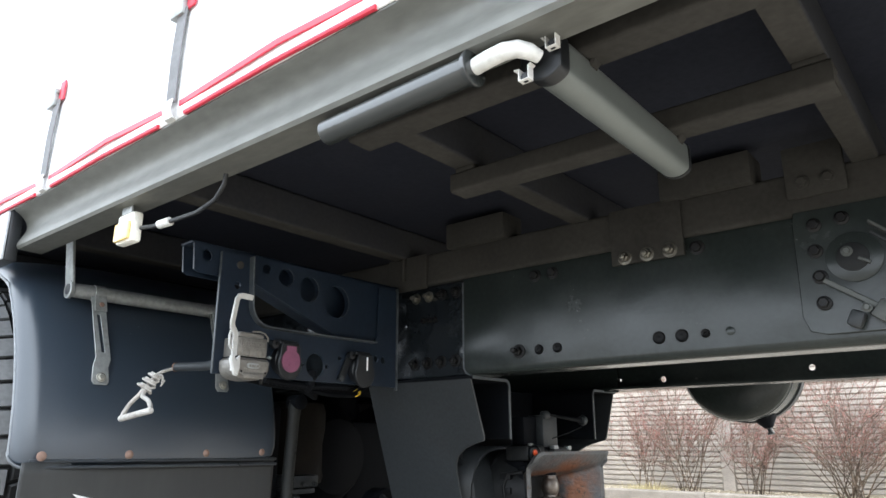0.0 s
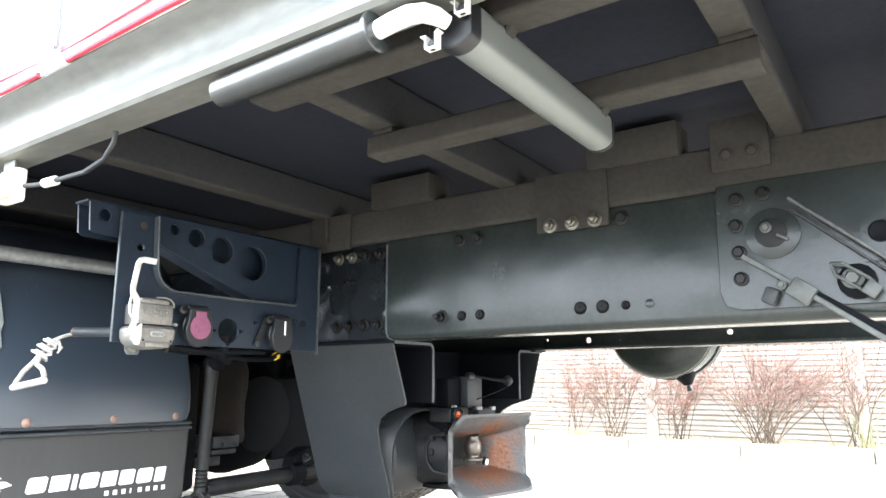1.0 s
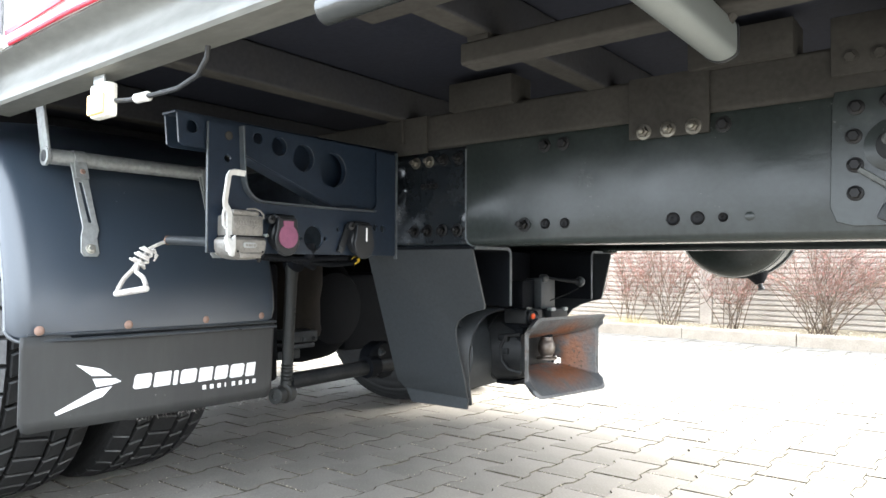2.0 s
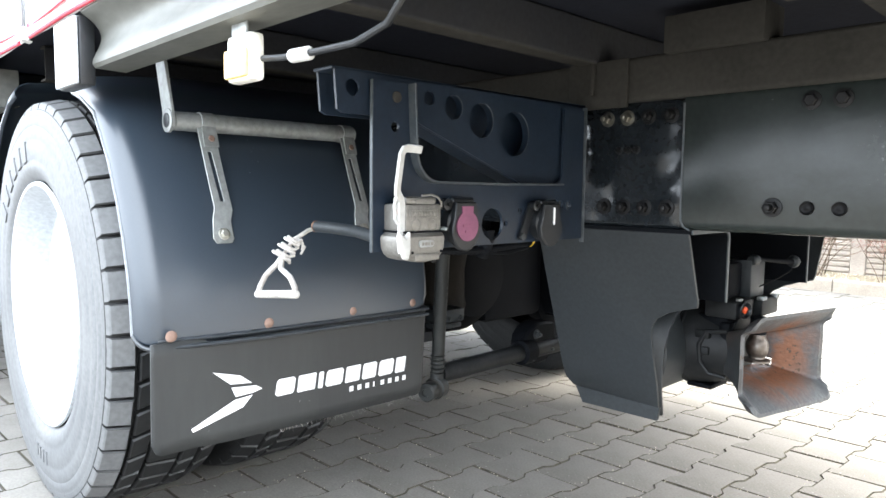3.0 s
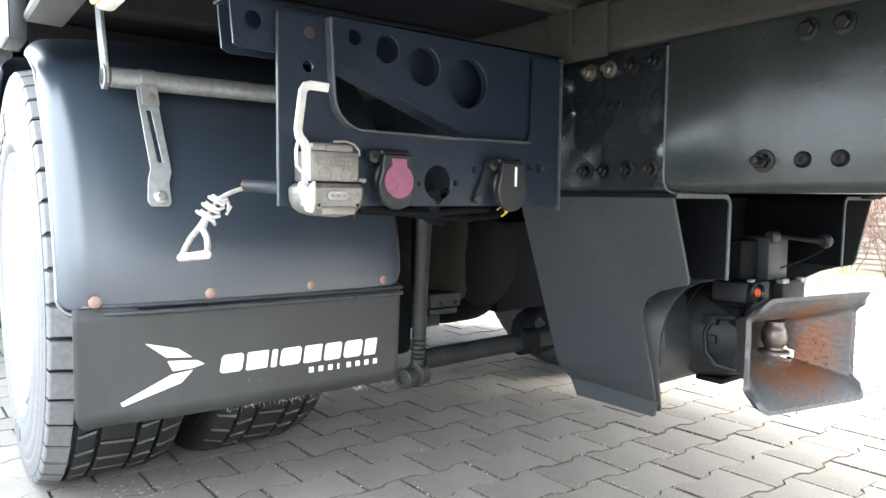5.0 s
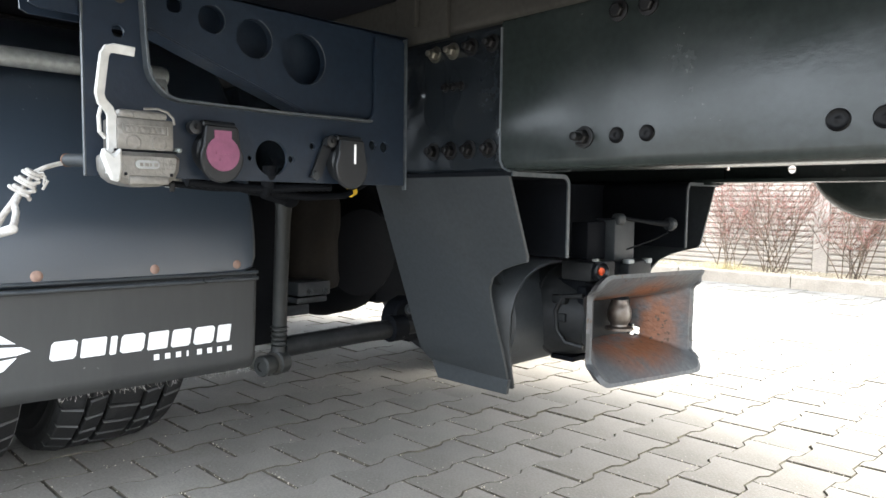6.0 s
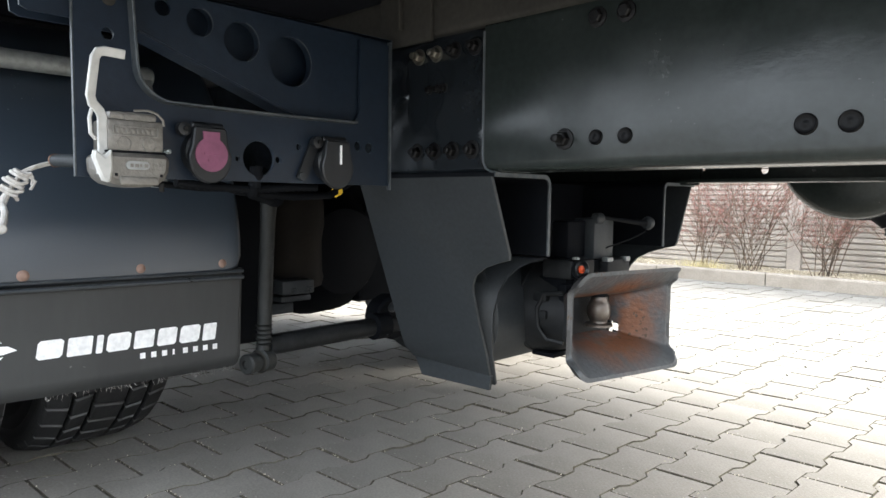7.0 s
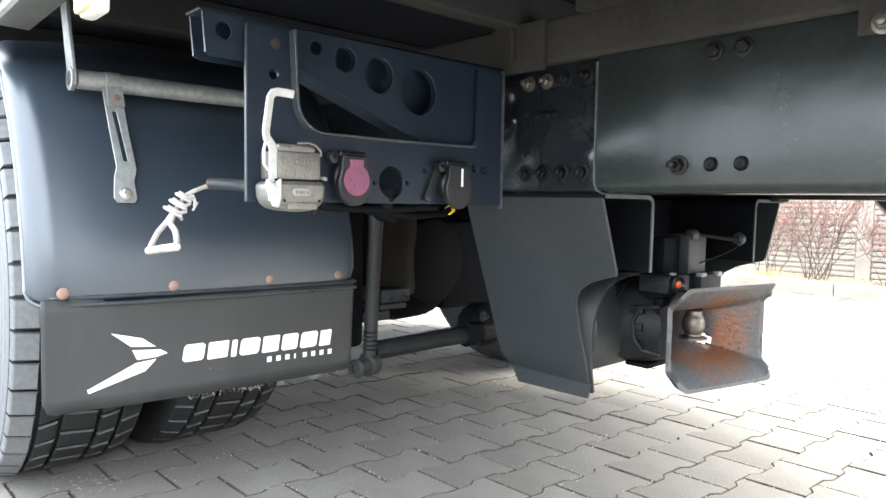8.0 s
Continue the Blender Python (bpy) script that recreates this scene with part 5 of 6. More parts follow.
def funnel_mesh():
    """A flared mouth: long flaps bent up and down, side walls that stop short of them, all about 11 mm thick."""
    b = bmesh.new()
    turn = Matrix.Translation((-0.865, CY - 0.004, CZ - 0.004)) @ Matrix.Rotation(radians(-13), 4, "Z")

    def section(w, h, flare):
        corners = []
        for cy, cz, a0, full in ((1, 1, 0, 0.017), (-1, 1, 90, 0.036), (-1, -1, 180, 0.040), (1, -1, 270, 0.024)):
            r = 0.007 + (full - 0.007) * flare
            corners.append(arc(cy * (w - r), cz * (h - r), r, a0, a0 + 90, 8))
        pts = []
        for k, corner in enumerate(corners):
            (y, z), (ty, tz) = corner[-1], corners[(k + 1) % 4][0]
            count = (44, 34, 44, 34)[k]
            pts += corner + [(y + (ty - y) * q / count, z + (tz - z) * q / count) for q in range(1, count)]
        return pts

    rings = []
    for depth, w, h in ((0.0, 0.066, 0.040), (0.02, 0.077, 0.0445), (0.03, 0.083, 0.047), (0.04, 0.090, 0.050), (0.06, 0.106, 0.056), (0.085, 0.130, 0.066), (0.104, 0.145, 0.080), (0.120, 0.150, 0.095), (0.130, 0.152, 0.105),
                        (0.131, 0.160, 0.113), (0.116, 0.160, 0.107), (0.098, 0.150, 0.091), (0.080, 0.135, 0.078), (0.06, 0.117, 0.069), (0.04, 0.101, 0.063), (0.02, 0.088, 0.057), (0.0, 0.080, 0.052)):
        ring = []
        for y, z in section(w, h, min(1.0, max(0.0, (depth - 0.075) / 0.05))):
            d = depth
            if depth > 0.078:
                wall = max(0.0, (abs(y) - w + 0.010) / 0.010) * min(1.0, max(0.0, (0.082 - abs(z)) / 0.012))
                d -= wall * (depth - 0.098) * (depth > 0.098)
                gone = 0.014 - min(0.014, max(0.0, w - abs(y)))
                d -= (0.014 - math.sqrt(0.014 ** 2 - gone ** 2)) * (depth - 0.078) / 0.053 * (1 - wall)
            d += 0.0015 * noise.noise(Vector((y * 25, z * 25, depth * 9)))
            ring.append(b.verts.new(turn @ Vector((d, y, z))))
        rings.append(ring)
    n = len(rings[0])
    for strip, (a, c) in enumerate(zip(rings, rings[1:])):
        for i in range(n):
            j = (i + 1) % n
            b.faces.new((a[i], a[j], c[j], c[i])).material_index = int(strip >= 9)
    # drain slot in the floor of the throat
    slot = Vector((-0.838, 2.498, 0.362))
    bmesh.ops.delete(b, geom=[f for f in b.faces if (f.calc_center_median() - slot).length < 0.0155], context="FACES")
    return b


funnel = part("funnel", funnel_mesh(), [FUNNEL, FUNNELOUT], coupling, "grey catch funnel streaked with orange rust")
part("coupling_pin", lathe((-0.835, CY - 0.010, CZ - 0.026), (0, 0, 1), [(0, 0.031), (0.005, 0.031), (0.008, 0.019), (0.012, 0.0185), (0.018, 0.0225), (0.026, 0.0255), (0.036, 0.0265), (0.046, 0.0250), (0.054, 0.0215), (0.058, 0.0190), (0.066, 0.0185)], 28), STEELPIN, coupling, "bare steel coupling pin")
# Shaft above the bulb coloured near black for the shade under the roof
part("pin_shaft", lathe((-0.835, CY - 0.010, CZ + 0.033), (0, 0, 1), [(0.008, 0.0185), (0.05, 0.0185)], 24), GRIMESHADE, coupling)
part("throat_wall", box((-0.90, CY - 0.085, CZ - 0.028), (-0.872, CY + 0.070, CZ + 0.07), 0.008), GRIMESHADE, coupling)
part("neck_ring", lathe((-0.995, CY - 0.008, CZ), (1, 0, 0), [(0, 0.1065), (0.003, 0.1095), (0.010, 0.1095), (0.013, 0.1055)], 44), COUPLER, coupling)
for dz in (0.028, -0.012):
    part("lock_tooth", box((-0.948, CY - 0.106, CZ + dz), (-0.912, CY - 0.088, CZ + dz + 0.020), 0.004), COUPLER, coupling)
part("release_unit", box((-0.93, 2.336, 0.484), (-0.852, 2.432, 0.526), 0.006), COUPLER, coupling)
# Recess between the release blocks, its shade put in as a dark box
part("release_recess", box((-0.93, 2.436, 0.480), (-0.868, 2.478, 0.520), 0.004), GRIMESHADE, coupling)
part("release_housing", box((-0.93, 2.484, 0.474), (-0.850, 2.588, 0.520), 0.006), COUPLER, coupling)
part("bottom_plate", box((-0.99, 2.385, 0.291), (-0.925, 2.480, 0.303), 0.004), GRIMESHADE, coupling)
part("indicator", lathe((-0.848, 2.359, 0.507), (1, -0.25, 0), [(0, 0.021), (0.010, 0.021), (0.012, 0.018), (0.006, 0.013), (0.006, 0)], 24), BLACKPL, coupling)
part("button", lathe((-0.842, 2.3575, 0.507), (1, -0.25, 0), [(0, 0.0085), (0.003, 0.0085), (0.005, 0.005), (0.005, 0)], 18), ORANGE, coupling, "orange indicator button")
# Lit front and shaded left of the valve are two boxes in two tones
part("valve_block", box((-0.925, 2.452, 0.522), (-0.868, 2.537, 0.616), 0.004), CHASSIS_MATT, coupling, "dusty grey valve block")
part("valve_shaded_side", box((-0.935, 2.378, 0.526), (-0.890, 2.450, 0.610), 0.005), GRIMESHADE, coupling)
part("bright_nut", box((-0.862, 2.352, 0.5265), (-0.850, 2.366, 0.533), 0.002), GALV, coupling)
part("valve_knob", lathe((-0.872, 2.455, 0.616), (0.2, 1, 0), [(0, 0.010), (0.004, 0.013), (0.022, 0.013), (0.026, 0.009), (0.026, 0)], 18), CHASSIS_MATT, coupling)
part("valve_lever", sweep([(-0.866, 2.485, 0.618), (-0.858, 2.54, 0.612), (-0.848, 2.60, 0.606), (-0.842, 2.645, 0.603)], [0.004, 0.0045, 0.006, 0.008], 12), GRIMESHADE, coupling, "dark hand lever")
part("lever_ball", lathe((-0.842, 2.642, 0.603), (0.1, 1, 0), [(0, 0.009), (0.004, 0.015), (0.012, 0.017), (0.020, 0.014), (0.025, 0.006), (0.025, 0)], 18), CHASSIS_MATT, coupling)
part("air_line", sweep([(-0.845, 2.65, 0.598), (-0.84, 2.64, 0.582), (-0.85, 2.58, 0.565), (-0.87, 2.50, 0.545)], 0.0018, 8), GRIMESHADE, coupling)
part("bright_nut", box((-0.862, 2.475, 0.516), (-0.845, 2.500, 0.526), 0.002), GALV, coupling)
part("bright_nut", box((-0.862, 2.560, 0.513), (-0.845, 2.580, 0.524), 0.002), GALV, coupling)
part("pipe_stub", lathe((-1.03, 2.37, 0.575), (1, 0, 0), [(0, 0.022), (0.05, 0.022), (0.05, 0.014)], 18), CHASSIS, coupling)

# ---- truck: running gear in the dark ----
link = part("drop_link", sweep([(-1.45, 1.962, 0.66), (-1.45, 1.958, 0.60), (-1.452, 1.952, 0.45), (-1.454, 1.948, 0.31), (-1.455, 1.945, 0.274)], [0.021, 0.018, 0.0175, 0.017, 0.019], 18), LINKPAINT, truck, "dusty grey anti-roll bar drop link")
part("lower_eye", lathe((-1.458, 1.962, 0.268), (0.30, -0.95, 0), [(0, 0.022), (0.003, 0.029), (0.030, 0.029), (0.033, 0.024)], 28), LINKPAINT, link)
part("bush_sleeve", lathe((-1.448, 1.930, 0.268), (0.30, -0.95, 0), [(0, 0.017), (0.010, 0.017), (0.011, 0.023), (0.040, 0.024), (0.043, 0.020), (0.043, 0.011), (0.039, 0.010), (0.039, 0)], 24), LINKPAINT, link, "rubbed steel bush sleeve")
part("rust_ring", lathe((-1.4475, 1.9295, 0.268), (0.30, -0.95, 0), [(0, 0.0175), (0.0, 0.0255), (0.0012, 0.0250), (0.0012, 0.0175)], 24), BODYSTEEL, link, "dull brown washer")
part("upper_eye", lathe((-1.42, 1.964, 0.655), (-1, 0, 0), [(0, 0.016), (0.004, 0.023), (0.05, 0.023), (0.054, 0.016)], 24), GRIMESHADE, link)
for k in range(5):
    part("neck_rib", lathe((-1.4535, 1.9485, 0.305 + 0.011 * k), (0, 0, 1), [(0, 0.0165), (0.003, 0.0205), (0.006, 0.0165)], 18), LINKPAINT, link)
for k in range(5):
    part("moulded_mark", box((-1.4355, 1.953, 0.50 + 0.016 * k), (-1.4335, 1.963, 0.51 + 0.016 * k), 0.0005), LINKPAINT, link)
part("anti_roll_bar", sweep([(-1.46, 1.96, 0.300), (-1.46, 2.2, 0.303), (-1.46, 2.9, 0.305)], 0.025, 18), COUPLER, truck, "dark anti-roll bar across the truck")
axle = part("rear_axle", rod((WX, 1.60, WZ), (WX, 3.30, WZ), 0.075, 24), GRIMESHADE, truck, "grimy rear axle with differential housing")
part("differential", lathe((WX + 0.30, 2.46, WZ - 0.005), (-1, 0, 0), [(0, 0.06), (0.02, 0.14), (0.10, 0.20), (0.22, 0.23), (0.40, 0.22), (0.55, 0.1)], 32), GRIMESHADE, axle)
part("drain_plug", lathe((-1.836, 2.497, 0.412), (1, 0, 0), [(0, 0.017), (0.010, 0.017), (0.011, 0.013), (0.006, 0.010), (0.006, 0)], 20), CHASSIS, axle)
part("plug_block", box((-1.87, 2.46, 0.38), (-1.835, 2.53, 0.46), 0.006), CHASSIS_MATT, axle)
part("air_bellows", lathe((-1.75, 2.215, 0.39), (0, 0, 1), [(0, 0.07), (0.008, 0.092), (0.03, 0.098), (0.05, 0.094), (0.14, 0.092), (0.19, 0.100), (0.25, 0.100), (0.28, 0.09)], 32), BELLOWS, truck, "grimy brown air bellows by the axle")
block = part("spring_block", box((-1.72, 2.094, 0.392), (-1.60, 2.197, 0.430), 0.005), CHASSIS_MATT, truck, "dusty stepped spring clamp block")
part("lower_step", box((-1.72, 2.094, 0.372), (-1.606, 2.190, 0.388), 0.004), CHASSIS_MATT, block)
part("nut", hexbolt((-1.600, 2.180, 0.402), (1, 0, 0), 0.007, 0.006), CHASSIS_MATT, block)
part("nut", hexbolt((-1.600, 2.130, 0.402), (1, 0, 0), 0.007, 0.006), CHASSIS_MATT, block)
part("lower_bracket", box((-1.80, 2.06, 0.335), (-1.64, 2.155, 0.365), 0.004), CHASSIS_MATT, truck)
for y0, y1 in ((1.845, 1.945), (2.90, 3.065)):
    drum = part("brake_drum", lathe((WX, y0, WZ), (0, 1, 0), [(0, 0.0), (0, 0.17), (0.006, 0.195), (0.03, 0.205), (y1 - y0 - 0.01, 0.205), (y1 - y0, 0.19)], 40), GRIMESHADE, axle, "grimy brake drum")
hanger = part("bar_hanger", plate([(2.325, 0.372), (2.36, 0.385), (2.44, 0.380), (2.455, 0.30), (2.405, 0.262), (2.36, 0.258), (2.318, 0.275), (2.298, 0.325), (2.305, 0.352)], [], 0.06, yz_at(-1.510), None, 0.006), GRIMESHADE, truck, "black anti-roll bar hanger with clamp bolts")
part("clamp_ring", lathe((-1.46, 2.285, 0.304), (0, 1, 0), [(0, 0.030), (0.004, 0.037), (0.05, 0.037), (0.054, 0.030)], 24), GRIMESHADE, hanger)
for y, z in ((2.318, 0.285), (2.352, 0.352), (2.412, 0.300)):
    part("bolt", hexbolt((-1.450, y, z), (1, 0, 0), 0.010, 0.010, True, None, 0.006), CHASSIS_MATT, hanger)
part("hub_carrier", box((-1.93, 2.86, 0.300), (-1.74, 2.90, 0.62), 0.03), GRIMESHADE, truck)
part("brake_chamber", lathe((-1.80, 2.92, 0.33), (-1, 0.2, 0.1), [(0, 0.05), (0.02, 0.075), (0.10, 0.08), (0.2, 0.05)], 24), GRIMESHADE, truck)
# Dark boxes added by the axle to keep daylight out of the gaps
part("axle_gap_block", box((-1.78, 1.945, 0.265), (-1.64, 2.065, 0.66), 0.02), GRIMESHADE, truck)
part("far_gap_block", box((-1.98, 2.53, 0.302), (-1.82, 2.86, 0.62), 0.03), GRIMESHADE, truck)
part("rear_cross_member", box((-1.95, 2.06, 0.72), (-1.85, 2.84, 0.96), 0.01), GRIMESHADE, truck)
# Unseen bulk and guessed drive parts added to keep the far gap dark
far_fill = part("far_fill_block", box((-4.2, 3.12, 0.42), (-2.85, 3.68, 0.98), 0.09, None, 4), GRIMESHADE, truck, "unseen dark block added to close the far gap")
part("far_fill_box", box((-2.80, 2.95, 0.62), (-2.62, 3.68, 1.0), 0.02), GRIMESHADE, truck)
part("gearbox", lathe((-2.9, 2.42, 0.72), (-1, 0, 0), [(0, 0.05), (0.05, 0.12), (0.5, 0.16), (0.9, 0.3), (1.0, 0.3)], 24), GRIMESHADE, truck)
part("prop_shaft", rod((-2.3, 2.4, 0.60), (-3.0, 2.42, 0.70), 0.055, 20), GRIMESHADE, truck)
part("air_bag", lathe((-2.15, 2.20, 0.58), (0, 0, 1), [(0, 0.10), (0.05, 0.13), (0.2, 0.13), (0.26, 0.1)], 24), GRIMESHADE, truck)
part("air_bag", lathe((-2.15, 2.72, 0.58), (0, 0, 1), [(0, 0.10), (0.05, 0.13), (0.2, 0.13), (0.26, 0.1)], 24), GRIMESHADE, truck)

# ---- truck: air tank on the far side ----
tank = part("air_tank", lathe((-0.583, 3.415, 0.828), (0, 1, 0), [(0, 0.0), (0.0, 0.10), (0.004, 0.16), (0.012, 0.196), (0.024, 0.212), (0.036, 0.217), (0.23, 0.217), (0.245, 0.212), (0.26, 0.18), (0.265, 0)], 56), CHASSIS, truck, "dark grey air tank with a drain valve")
part("weld_seam", lathe((-0.583, 3.455, 0.828), (0, 1, 0), [(0, 0.217), (0.002, 0.2195), (0.008, 0.2195), (0.010, 0.217)], 56), CHASSIS_MATT, tank)
part("tank_band", lathe((-0.583, 3.575, 0.828), (0, 1, 0), [(0, 0.2175), (0, 0.2225), (0.035, 0.2225), (0.035, 0.2175)], 56), CHASSIS_MATT, tank)
part("drain_boss", lathe((-0.520, 3.55, 0.640), (0.25, 0, -1), [(0, 0.044), (0.022, 0.040), (0.050, 0.020), (0.056, 0.016)], 18), GRIMESHADE, tank)
part("drain_valve", lathe((-0.5055, 3.55, 0.584), (0.25, 0, -1), [(0, 0.010), (0.014, 0.010), (0.015, 0.014), (0.022, 0.014), (0.024, 0.008)], 12), CHASSIS_MATT, tank)

# ---- truck: lift bracket at the rear ----
lift_out = [(-0.018, 0.95), (-0.022, 0.765), (-0.012, 0.738), (0.015, 0.730), (0.43, 0.730), (0.43, 0.972), (-0.014, 0.972)]
lift = part("lift_bracket", plate(lift_out, [], 0.008, xz_at(2.0205), None, 0.001), CHASSIS, truck, "dark grey bolted lift bracket plate")
for p in ((0.020, 0.94), (0.068, 0.945), (0.016, 0.889), (0.018, 0.838), (0.018, 0.788)):
    b = lathe((p[0], 2.018, p[1]), OUT, [(0, 0.0135), (0.002, 0.0135), (0.003, 0.012)], 20)
    part("bolt", hexbolt((p[0], 2.016, p[1]), OUT, 0.010, 0.008, False, b), DARKBOLT, lift)
part("disc", lathe((0.076, 2.018, 0.868), OUT, [(0, 0.027), (0.004, 0.027), (0.005, 0.025), (0.005, 0)], 32), COUPLER, lift)
part("boss", lathe((0.078, 2.018, 0.868), OUT, [(0, 0.047), (0.0012, 0.047), (0.0016, 0.046), (0.0016, 0)], 36), CHASSIS, lift)
part("disc_bolt", hexbolt((0.068, 2.013, 0.879), OUT, 0.007, 0.006), LATCHZINC, lift)
part("knob", lathe((0.203, 2.018, 0.768), OUT, [(0, 0.030), (0.012, 0.030), (0.014, 0.026), (0.014, 0)], 14), GRIMESHADE, lift)
part("knob_bolt", hexbolt((0.197, 2.004, 0.772), OUT, 0.012, 0.014), LATCHZINC, lift)
part("cast_arm", sweep([(0.086, 2.010, 0.863), (0.094, 2.009, 0.858), (0.104, 2.009, 0.852)], 0, 8, None, (0.006, 0.006, (0, 1, 0))), LATCHZINC, lift)
part("spring_clip", sweep([(0.168, 1.996, 0.800), (0.173, 1.990, 0.778), (0.21, 1.988, 0.750), (0.222, 1.988, 0.742)], 0.003, 8), LATCHZINC, lift)
part("spring_clip", sweep([(0.168, 1.996, 0.800), (0.185, 1.986, 0.797), (0.222, 1.986, 0.768), (0.230, 1.986, 0.758)], 0.003, 8), LATCHZINC, lift)
part("wire_clip", box((0.212, 1.98, 0.738), (0.235, 1.996, 0.762), 0.002, None, 2, Matrix.Rotation(radians(38), 4, "Y")), LATCHZINC, lift)
part("latch_bar", sweep([(0.026, 2.004, 0.828), (0.107, 1.998, 0.768), (0.233, 1.992, 0.668), (0.33, 1.988, 0.592)], 0, 8, None, (0.008, 0.010, (0, 0, 1))), LATCHZINC, lift, "dull zinc latch bar")
part("latch_bar", sweep([(0.136, 2.006, 0.750), (0.233, 2.0, 0.680), (0.33, 1.995, 0.606)], 0, 8, None, (0.012, 0.016, (0, 0, 1))), GRIMESHADE, lift)
part("angle_bar", sweep([(0.112, 2.004, 0.924), (0.248, 2.0, 0.800), (0.36, 1.995, 0.698)], 0, 8, None, (0.030, 0.005, (0.6, 0, 0.8))), LATCHZINC, lift, "zinc angle bar")
part("angle_bar", sweep([(0.111, 2.016, 0.908), (0.246, 2.012, 0.783), (0.36, 2.006, 0.680)], 0, 8, None, (0.020, 0.004, (0.6, 0, 0.8))), CHASSIS_MATT, lift)
part("clamp", box((0.098, 1.984, 0.738), (0.140, 2.010, 0.772), 0.003, None, 2, Matrix.Rotation(radians(38), 4, "Y")), LATCHZINC, lift)
part("clamp_foot", box((0.056, 1.992, 0.736), (0.080, 2.018, 0.766), 0.005, None, 2, Matrix.Rotation(radians(25), 4, "Y")), CHASSIS_MATT, lift)
part("clamp_screw", hexbolt((0.088, 1.992, 0.768), OUT, 0.006, 0.008), LATCHZINC, lift)
part("hinge_plate", plate(arc(0.255, 0.850, 0.040, 60, 200, 14) + [(0.217, 0.80), (0.40, 0.80), (0.40, 0.888)], [], 0.006, xz_at(2.011)), CHASSIS, lift)
part("hinge_ring", lathe((0.245, 2.011, 0.850), OUT, [(0, 0.019), (0.002, 0.019), (0.003, 0.016), (0.001, 0.012), (0.001, 0)], 28), GRIMESHADE, lift)

# ---- truck: side fittings ahead of the wheel ----
part("tool_box", box((-3.84, 1.27, 0.52), (-3.19, 1.8, 0.98), 0.02), LOCKER, truck, "grey side locker ahead of the wheel")
part("locker_door", box((-3.79, 1.258, 0.56), (-3.24, 1.271, 0.94), 0.008), LOCKER, truck)
part("locker_latch", box((-3.34, 1.245, 0.70), (-3.30, 1.259, 0.80), 0.004), GALV, truck)
white_box = part("pallet_box", box((-4.45, 1.25, 0.50), (-3.86, 1.8, 0.97), 0.015), RIMWHITE, truck, "white box hung under the body")
for x in (-4.3, -4.1):
    part("slot", box((x, 1.246, 0.72), (x + 0.06, 1.251, 0.90), 0.002), GRIMESHADE, white_box)
for x in (-3.30, -4.62, -5.4):
    part("side_guard_post", box((x, 1.235, 0.26), (x + 0.05, 1.268, 0.99), 0.004), GALV, truck)
part("side_guard", rod((-6.5, 1.23, 0.29), (-3.30, 1.23, 0.29), 0.115, 28, None, 0.02), RIMWHITE, truck, "white round tank-shaped side guard")
part("side_marker", box((-3.62, 1.195, 0.405), (-3.54, 1.225, 0.44), 0.005), AMBER, truck, "small amber side marker")
guard_end = part("guard_end", box((-3.29, 1.19, 0.17), (-3.21, 1.27, 0.42), 0.012), CHASSIS_MATT, truck, "black ribbed rubber end block")
for k in range(4):
    part("rib", box((-3.296, 1.184, 0.19 + 0.055 * k), (-3.204, 1.276, 0.215 + 0.055 * k), 0.006), CHASSIS_MATT, guard_end)

# ---- paving ----
PX, PY = 0.1336, 0.1964
X0, Y0 = -0.8576, 2.5352
SKEW_X, SKEW_Y = 0.0087, 0.00474


def paving_place(i, row):
    """Where column i and row of the bond lie: the rows run about two degrees off the truck's axis."""
    return X0 + PX * i + SKEW_X * row, Y0 + PY * row + SKEW_Y * i



def paver_mesh(name):
    wide, waist, half, j = 0.0742, 0.0594, PY / 2, 0.0030
    side = [(wide, -half + j), (wide, -half + 0.036), (waist, -half + 0.058), (waist, half - 0.058), (wide, half - 0.036), (wide, half - j)]
    loop = [(x - j * 0.42, y) for x, y in side] + [(-x + j * 0.42, y) for x, y in reversed(side)]
    b = bmesh.new()
    rings = []
    for inset, z in ((0, -0.03), (0, -0.0020), (0.0014, 0.0)):
        ring = [(x - math.copysign(inset * 0.5, x), y - math.copysign(inset, y) * min(1, abs(y) / 0.05)) for x, y in loop]
        rings.append([b.verts.new((x + y * SKEW_X / PY, y + x * SKEW_Y / PX, z)) for x, y in ring])
    for a, c in zip(rings, rings[1:]):
        for i in range(len(a)):
            k = (i + 1) % len(a)
            b.faces.new((a[i], a[k], c[k], c[i]))
    for f in b.faces:
        f.material_index = 1
    b.faces.new(rings[-1])
    me = bpy.data.meshes.new(name)
    bmesh.ops.recalc_face_normals(b, faces=b.faces)
    bmesh.ops.triangulate(b, faces=[f for f in b.faces if len(f.verts) > 4])
    b.to_mesh(me)
    b.free()
    return me


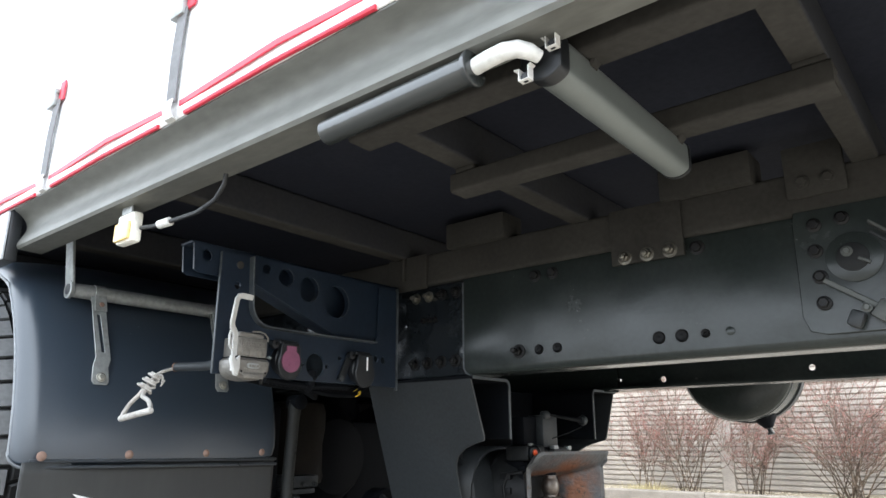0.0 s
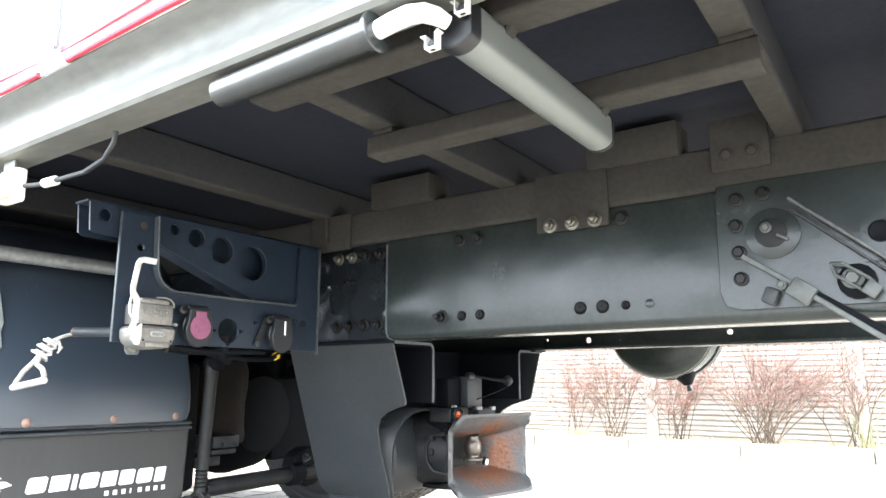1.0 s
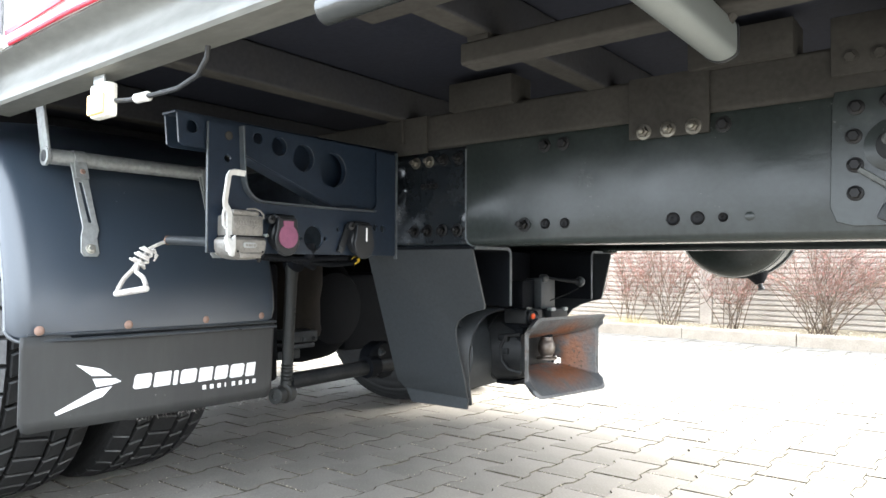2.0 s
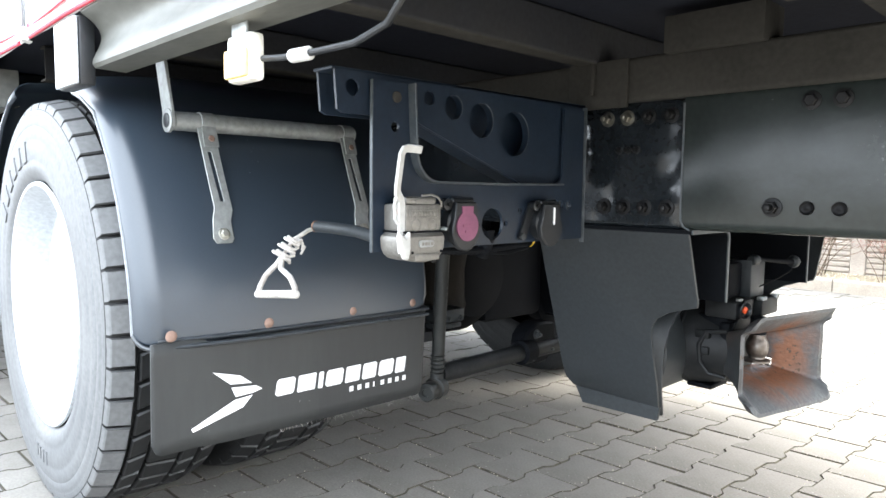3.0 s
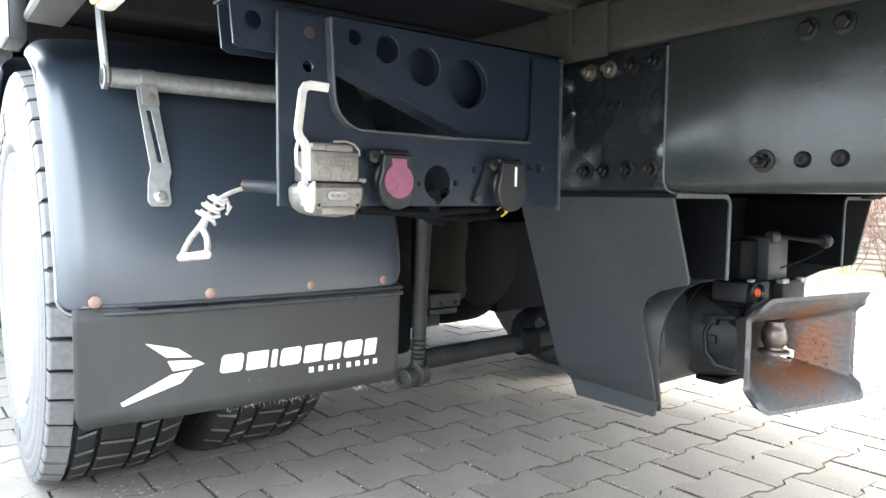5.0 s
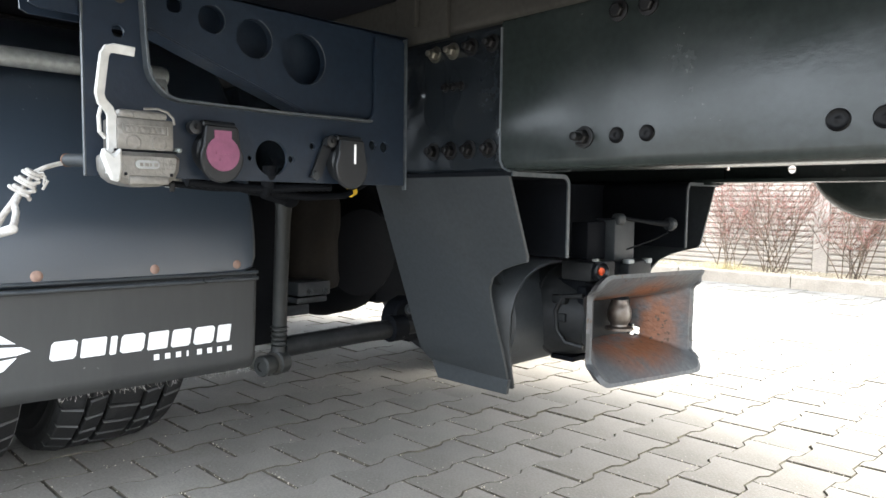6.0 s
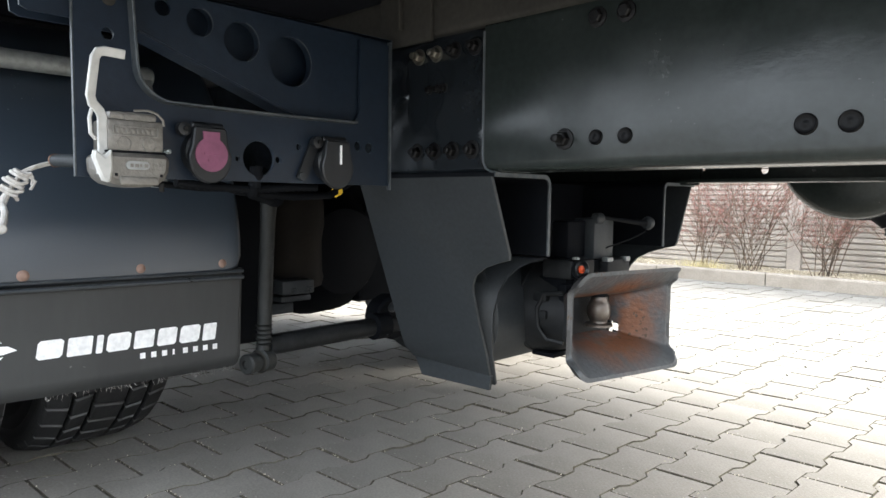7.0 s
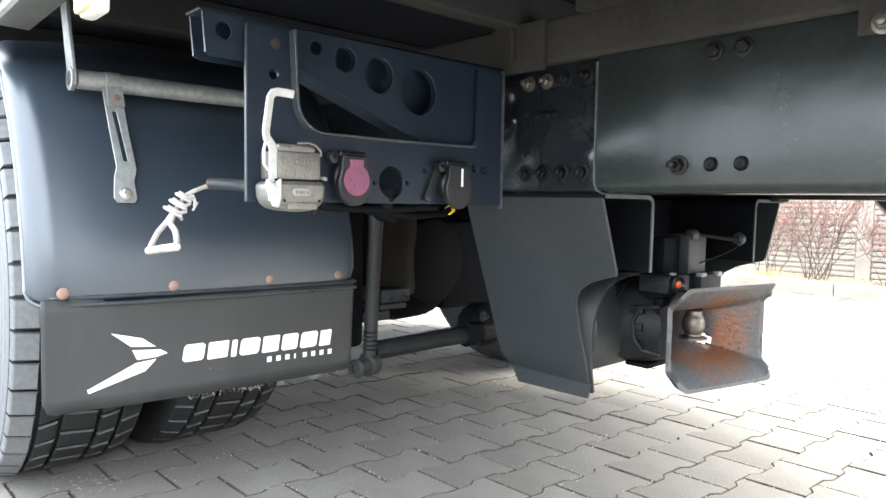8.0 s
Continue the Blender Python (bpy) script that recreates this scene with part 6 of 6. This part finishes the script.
paving = tagged(new("paving"), "grey interlocking concrete block paving with sandy joints", "paving", kind="structure")
piece = paver_mesh("paver")
piece.materials.append(PAVER)
piece.materials.append(JOINT)
pv = np.array([v.co[:] for v in piece.vertices])
pf = [tuple(p.vertices) for p in piece.polygons]
pm = [p.material_index for p in piece.polygons]
verts, faces = [], []
near = 0
for i in range(-80, 72):
    for jrow in range(-44, 22):
        x, y = paving_place(i, jrow + 0.5 + (0.5 if i % 2 else 0.0))
        if y > KERB_Y + 0.1:
            continue
        dz, tilt = random.uniform(-0.0025, 0.0015), random.uniform(-0.012, 0.012)
        if -1.75 < x < 0.35 and 1.85 < y < 3.75 and near < 300 and (x + 1.75) * 0.55 + 1.85 < y + 0.75:
            o = new("paver", piece)
            o.parent = paving
            o.matrix_basis = pose(x, y, dz, math.degrees(tilt) * 0.6, math.degrees(tilt) * 0.5, random.gauss(0, 0.3))
            near += 1
        else:
            k = len(verts)
            q = pv.copy()
            q[:, 2] += dz + tilt * 0.6 * q[:, 1]
            verts.extend((q + (x, y, 0)).tolist())
            faces.extend(tuple(k + v for v in f) for f in pf)
me = bpy.data.meshes.new("far_pavers")
me.from_pydata(verts, [], faces)
me.materials.append(PAVERS)
me.materials.append(JOINT)
me.polygons.foreach_set("material_index", pm * (len(faces) // len(pm)))
o = tagged(new("far_pavers", me), kind="stuff")
o.parent = paving

# ---- grit in the joints, dry grass by the kerb ----
verts, faces = [], []
for _ in range(5200):
    i, jrow = random.randint(-9, 12), random.randint(-9, 14)
    x, y = paving_place(i + random.uniform(-0.5, 0.5), jrow + (0.5 if i % 2 else 0.0))
    y += random.gauss(0, 0.004)
    if random.random() < 0.35:
        x, y = paving_place(i + 0.5 + random.gauss(0, 0.06), jrow + random.random())
    r = random.uniform(0.0008, 0.0026)
    a = random.uniform(0, 6.28)
    k = len(verts)
    verts += [(x + r * math.cos(a + 2.09 * m), y + r * math.sin(a + 2.09 * m), -0.001) for m in range(3)] + [(x, y, r * 0.9)]
    faces += [(k, k + 1, k + 3), (k + 1, k + 2, k + 3), (k + 2, k, k + 3)]
me = bpy.data.meshes.new("grit")
me.from_pydata(verts, [], faces)
me.materials.append(GRIT)
tagged(new("grit", me), "pale sand grit lying in the paving joints", "grit", kind="stuff")

verts, faces = [], []
for _ in range(420):
    cx = random.choice((-2.55, -2.62, -2.48, 0.05, -3.4))
    p0 = Vector((cx + random.gauss(0, 0.10), KERB_Y + 0.16 + random.uniform(0, 0.16), 0.075))
    tip = p0 + Vector((random.gauss(0, 0.035), random.gauss(0, 0.035), random.uniform(0.03, 0.11)))
    k = len(verts)
    verts += [p0 - Vector((0.0018, 0, 0)), p0 + Vector((0.0018, 0, 0)), tip]
    faces.append((k, k + 1, k + 2))
me = bpy.data.meshes.new("dry_grass")
me.from_pydata(verts, [], faces)
me.materials.append(STRAW)
tagged(new("dry_grass", me), "dry yellow grass tufts beside the kerb", "grass", kind="stuff")
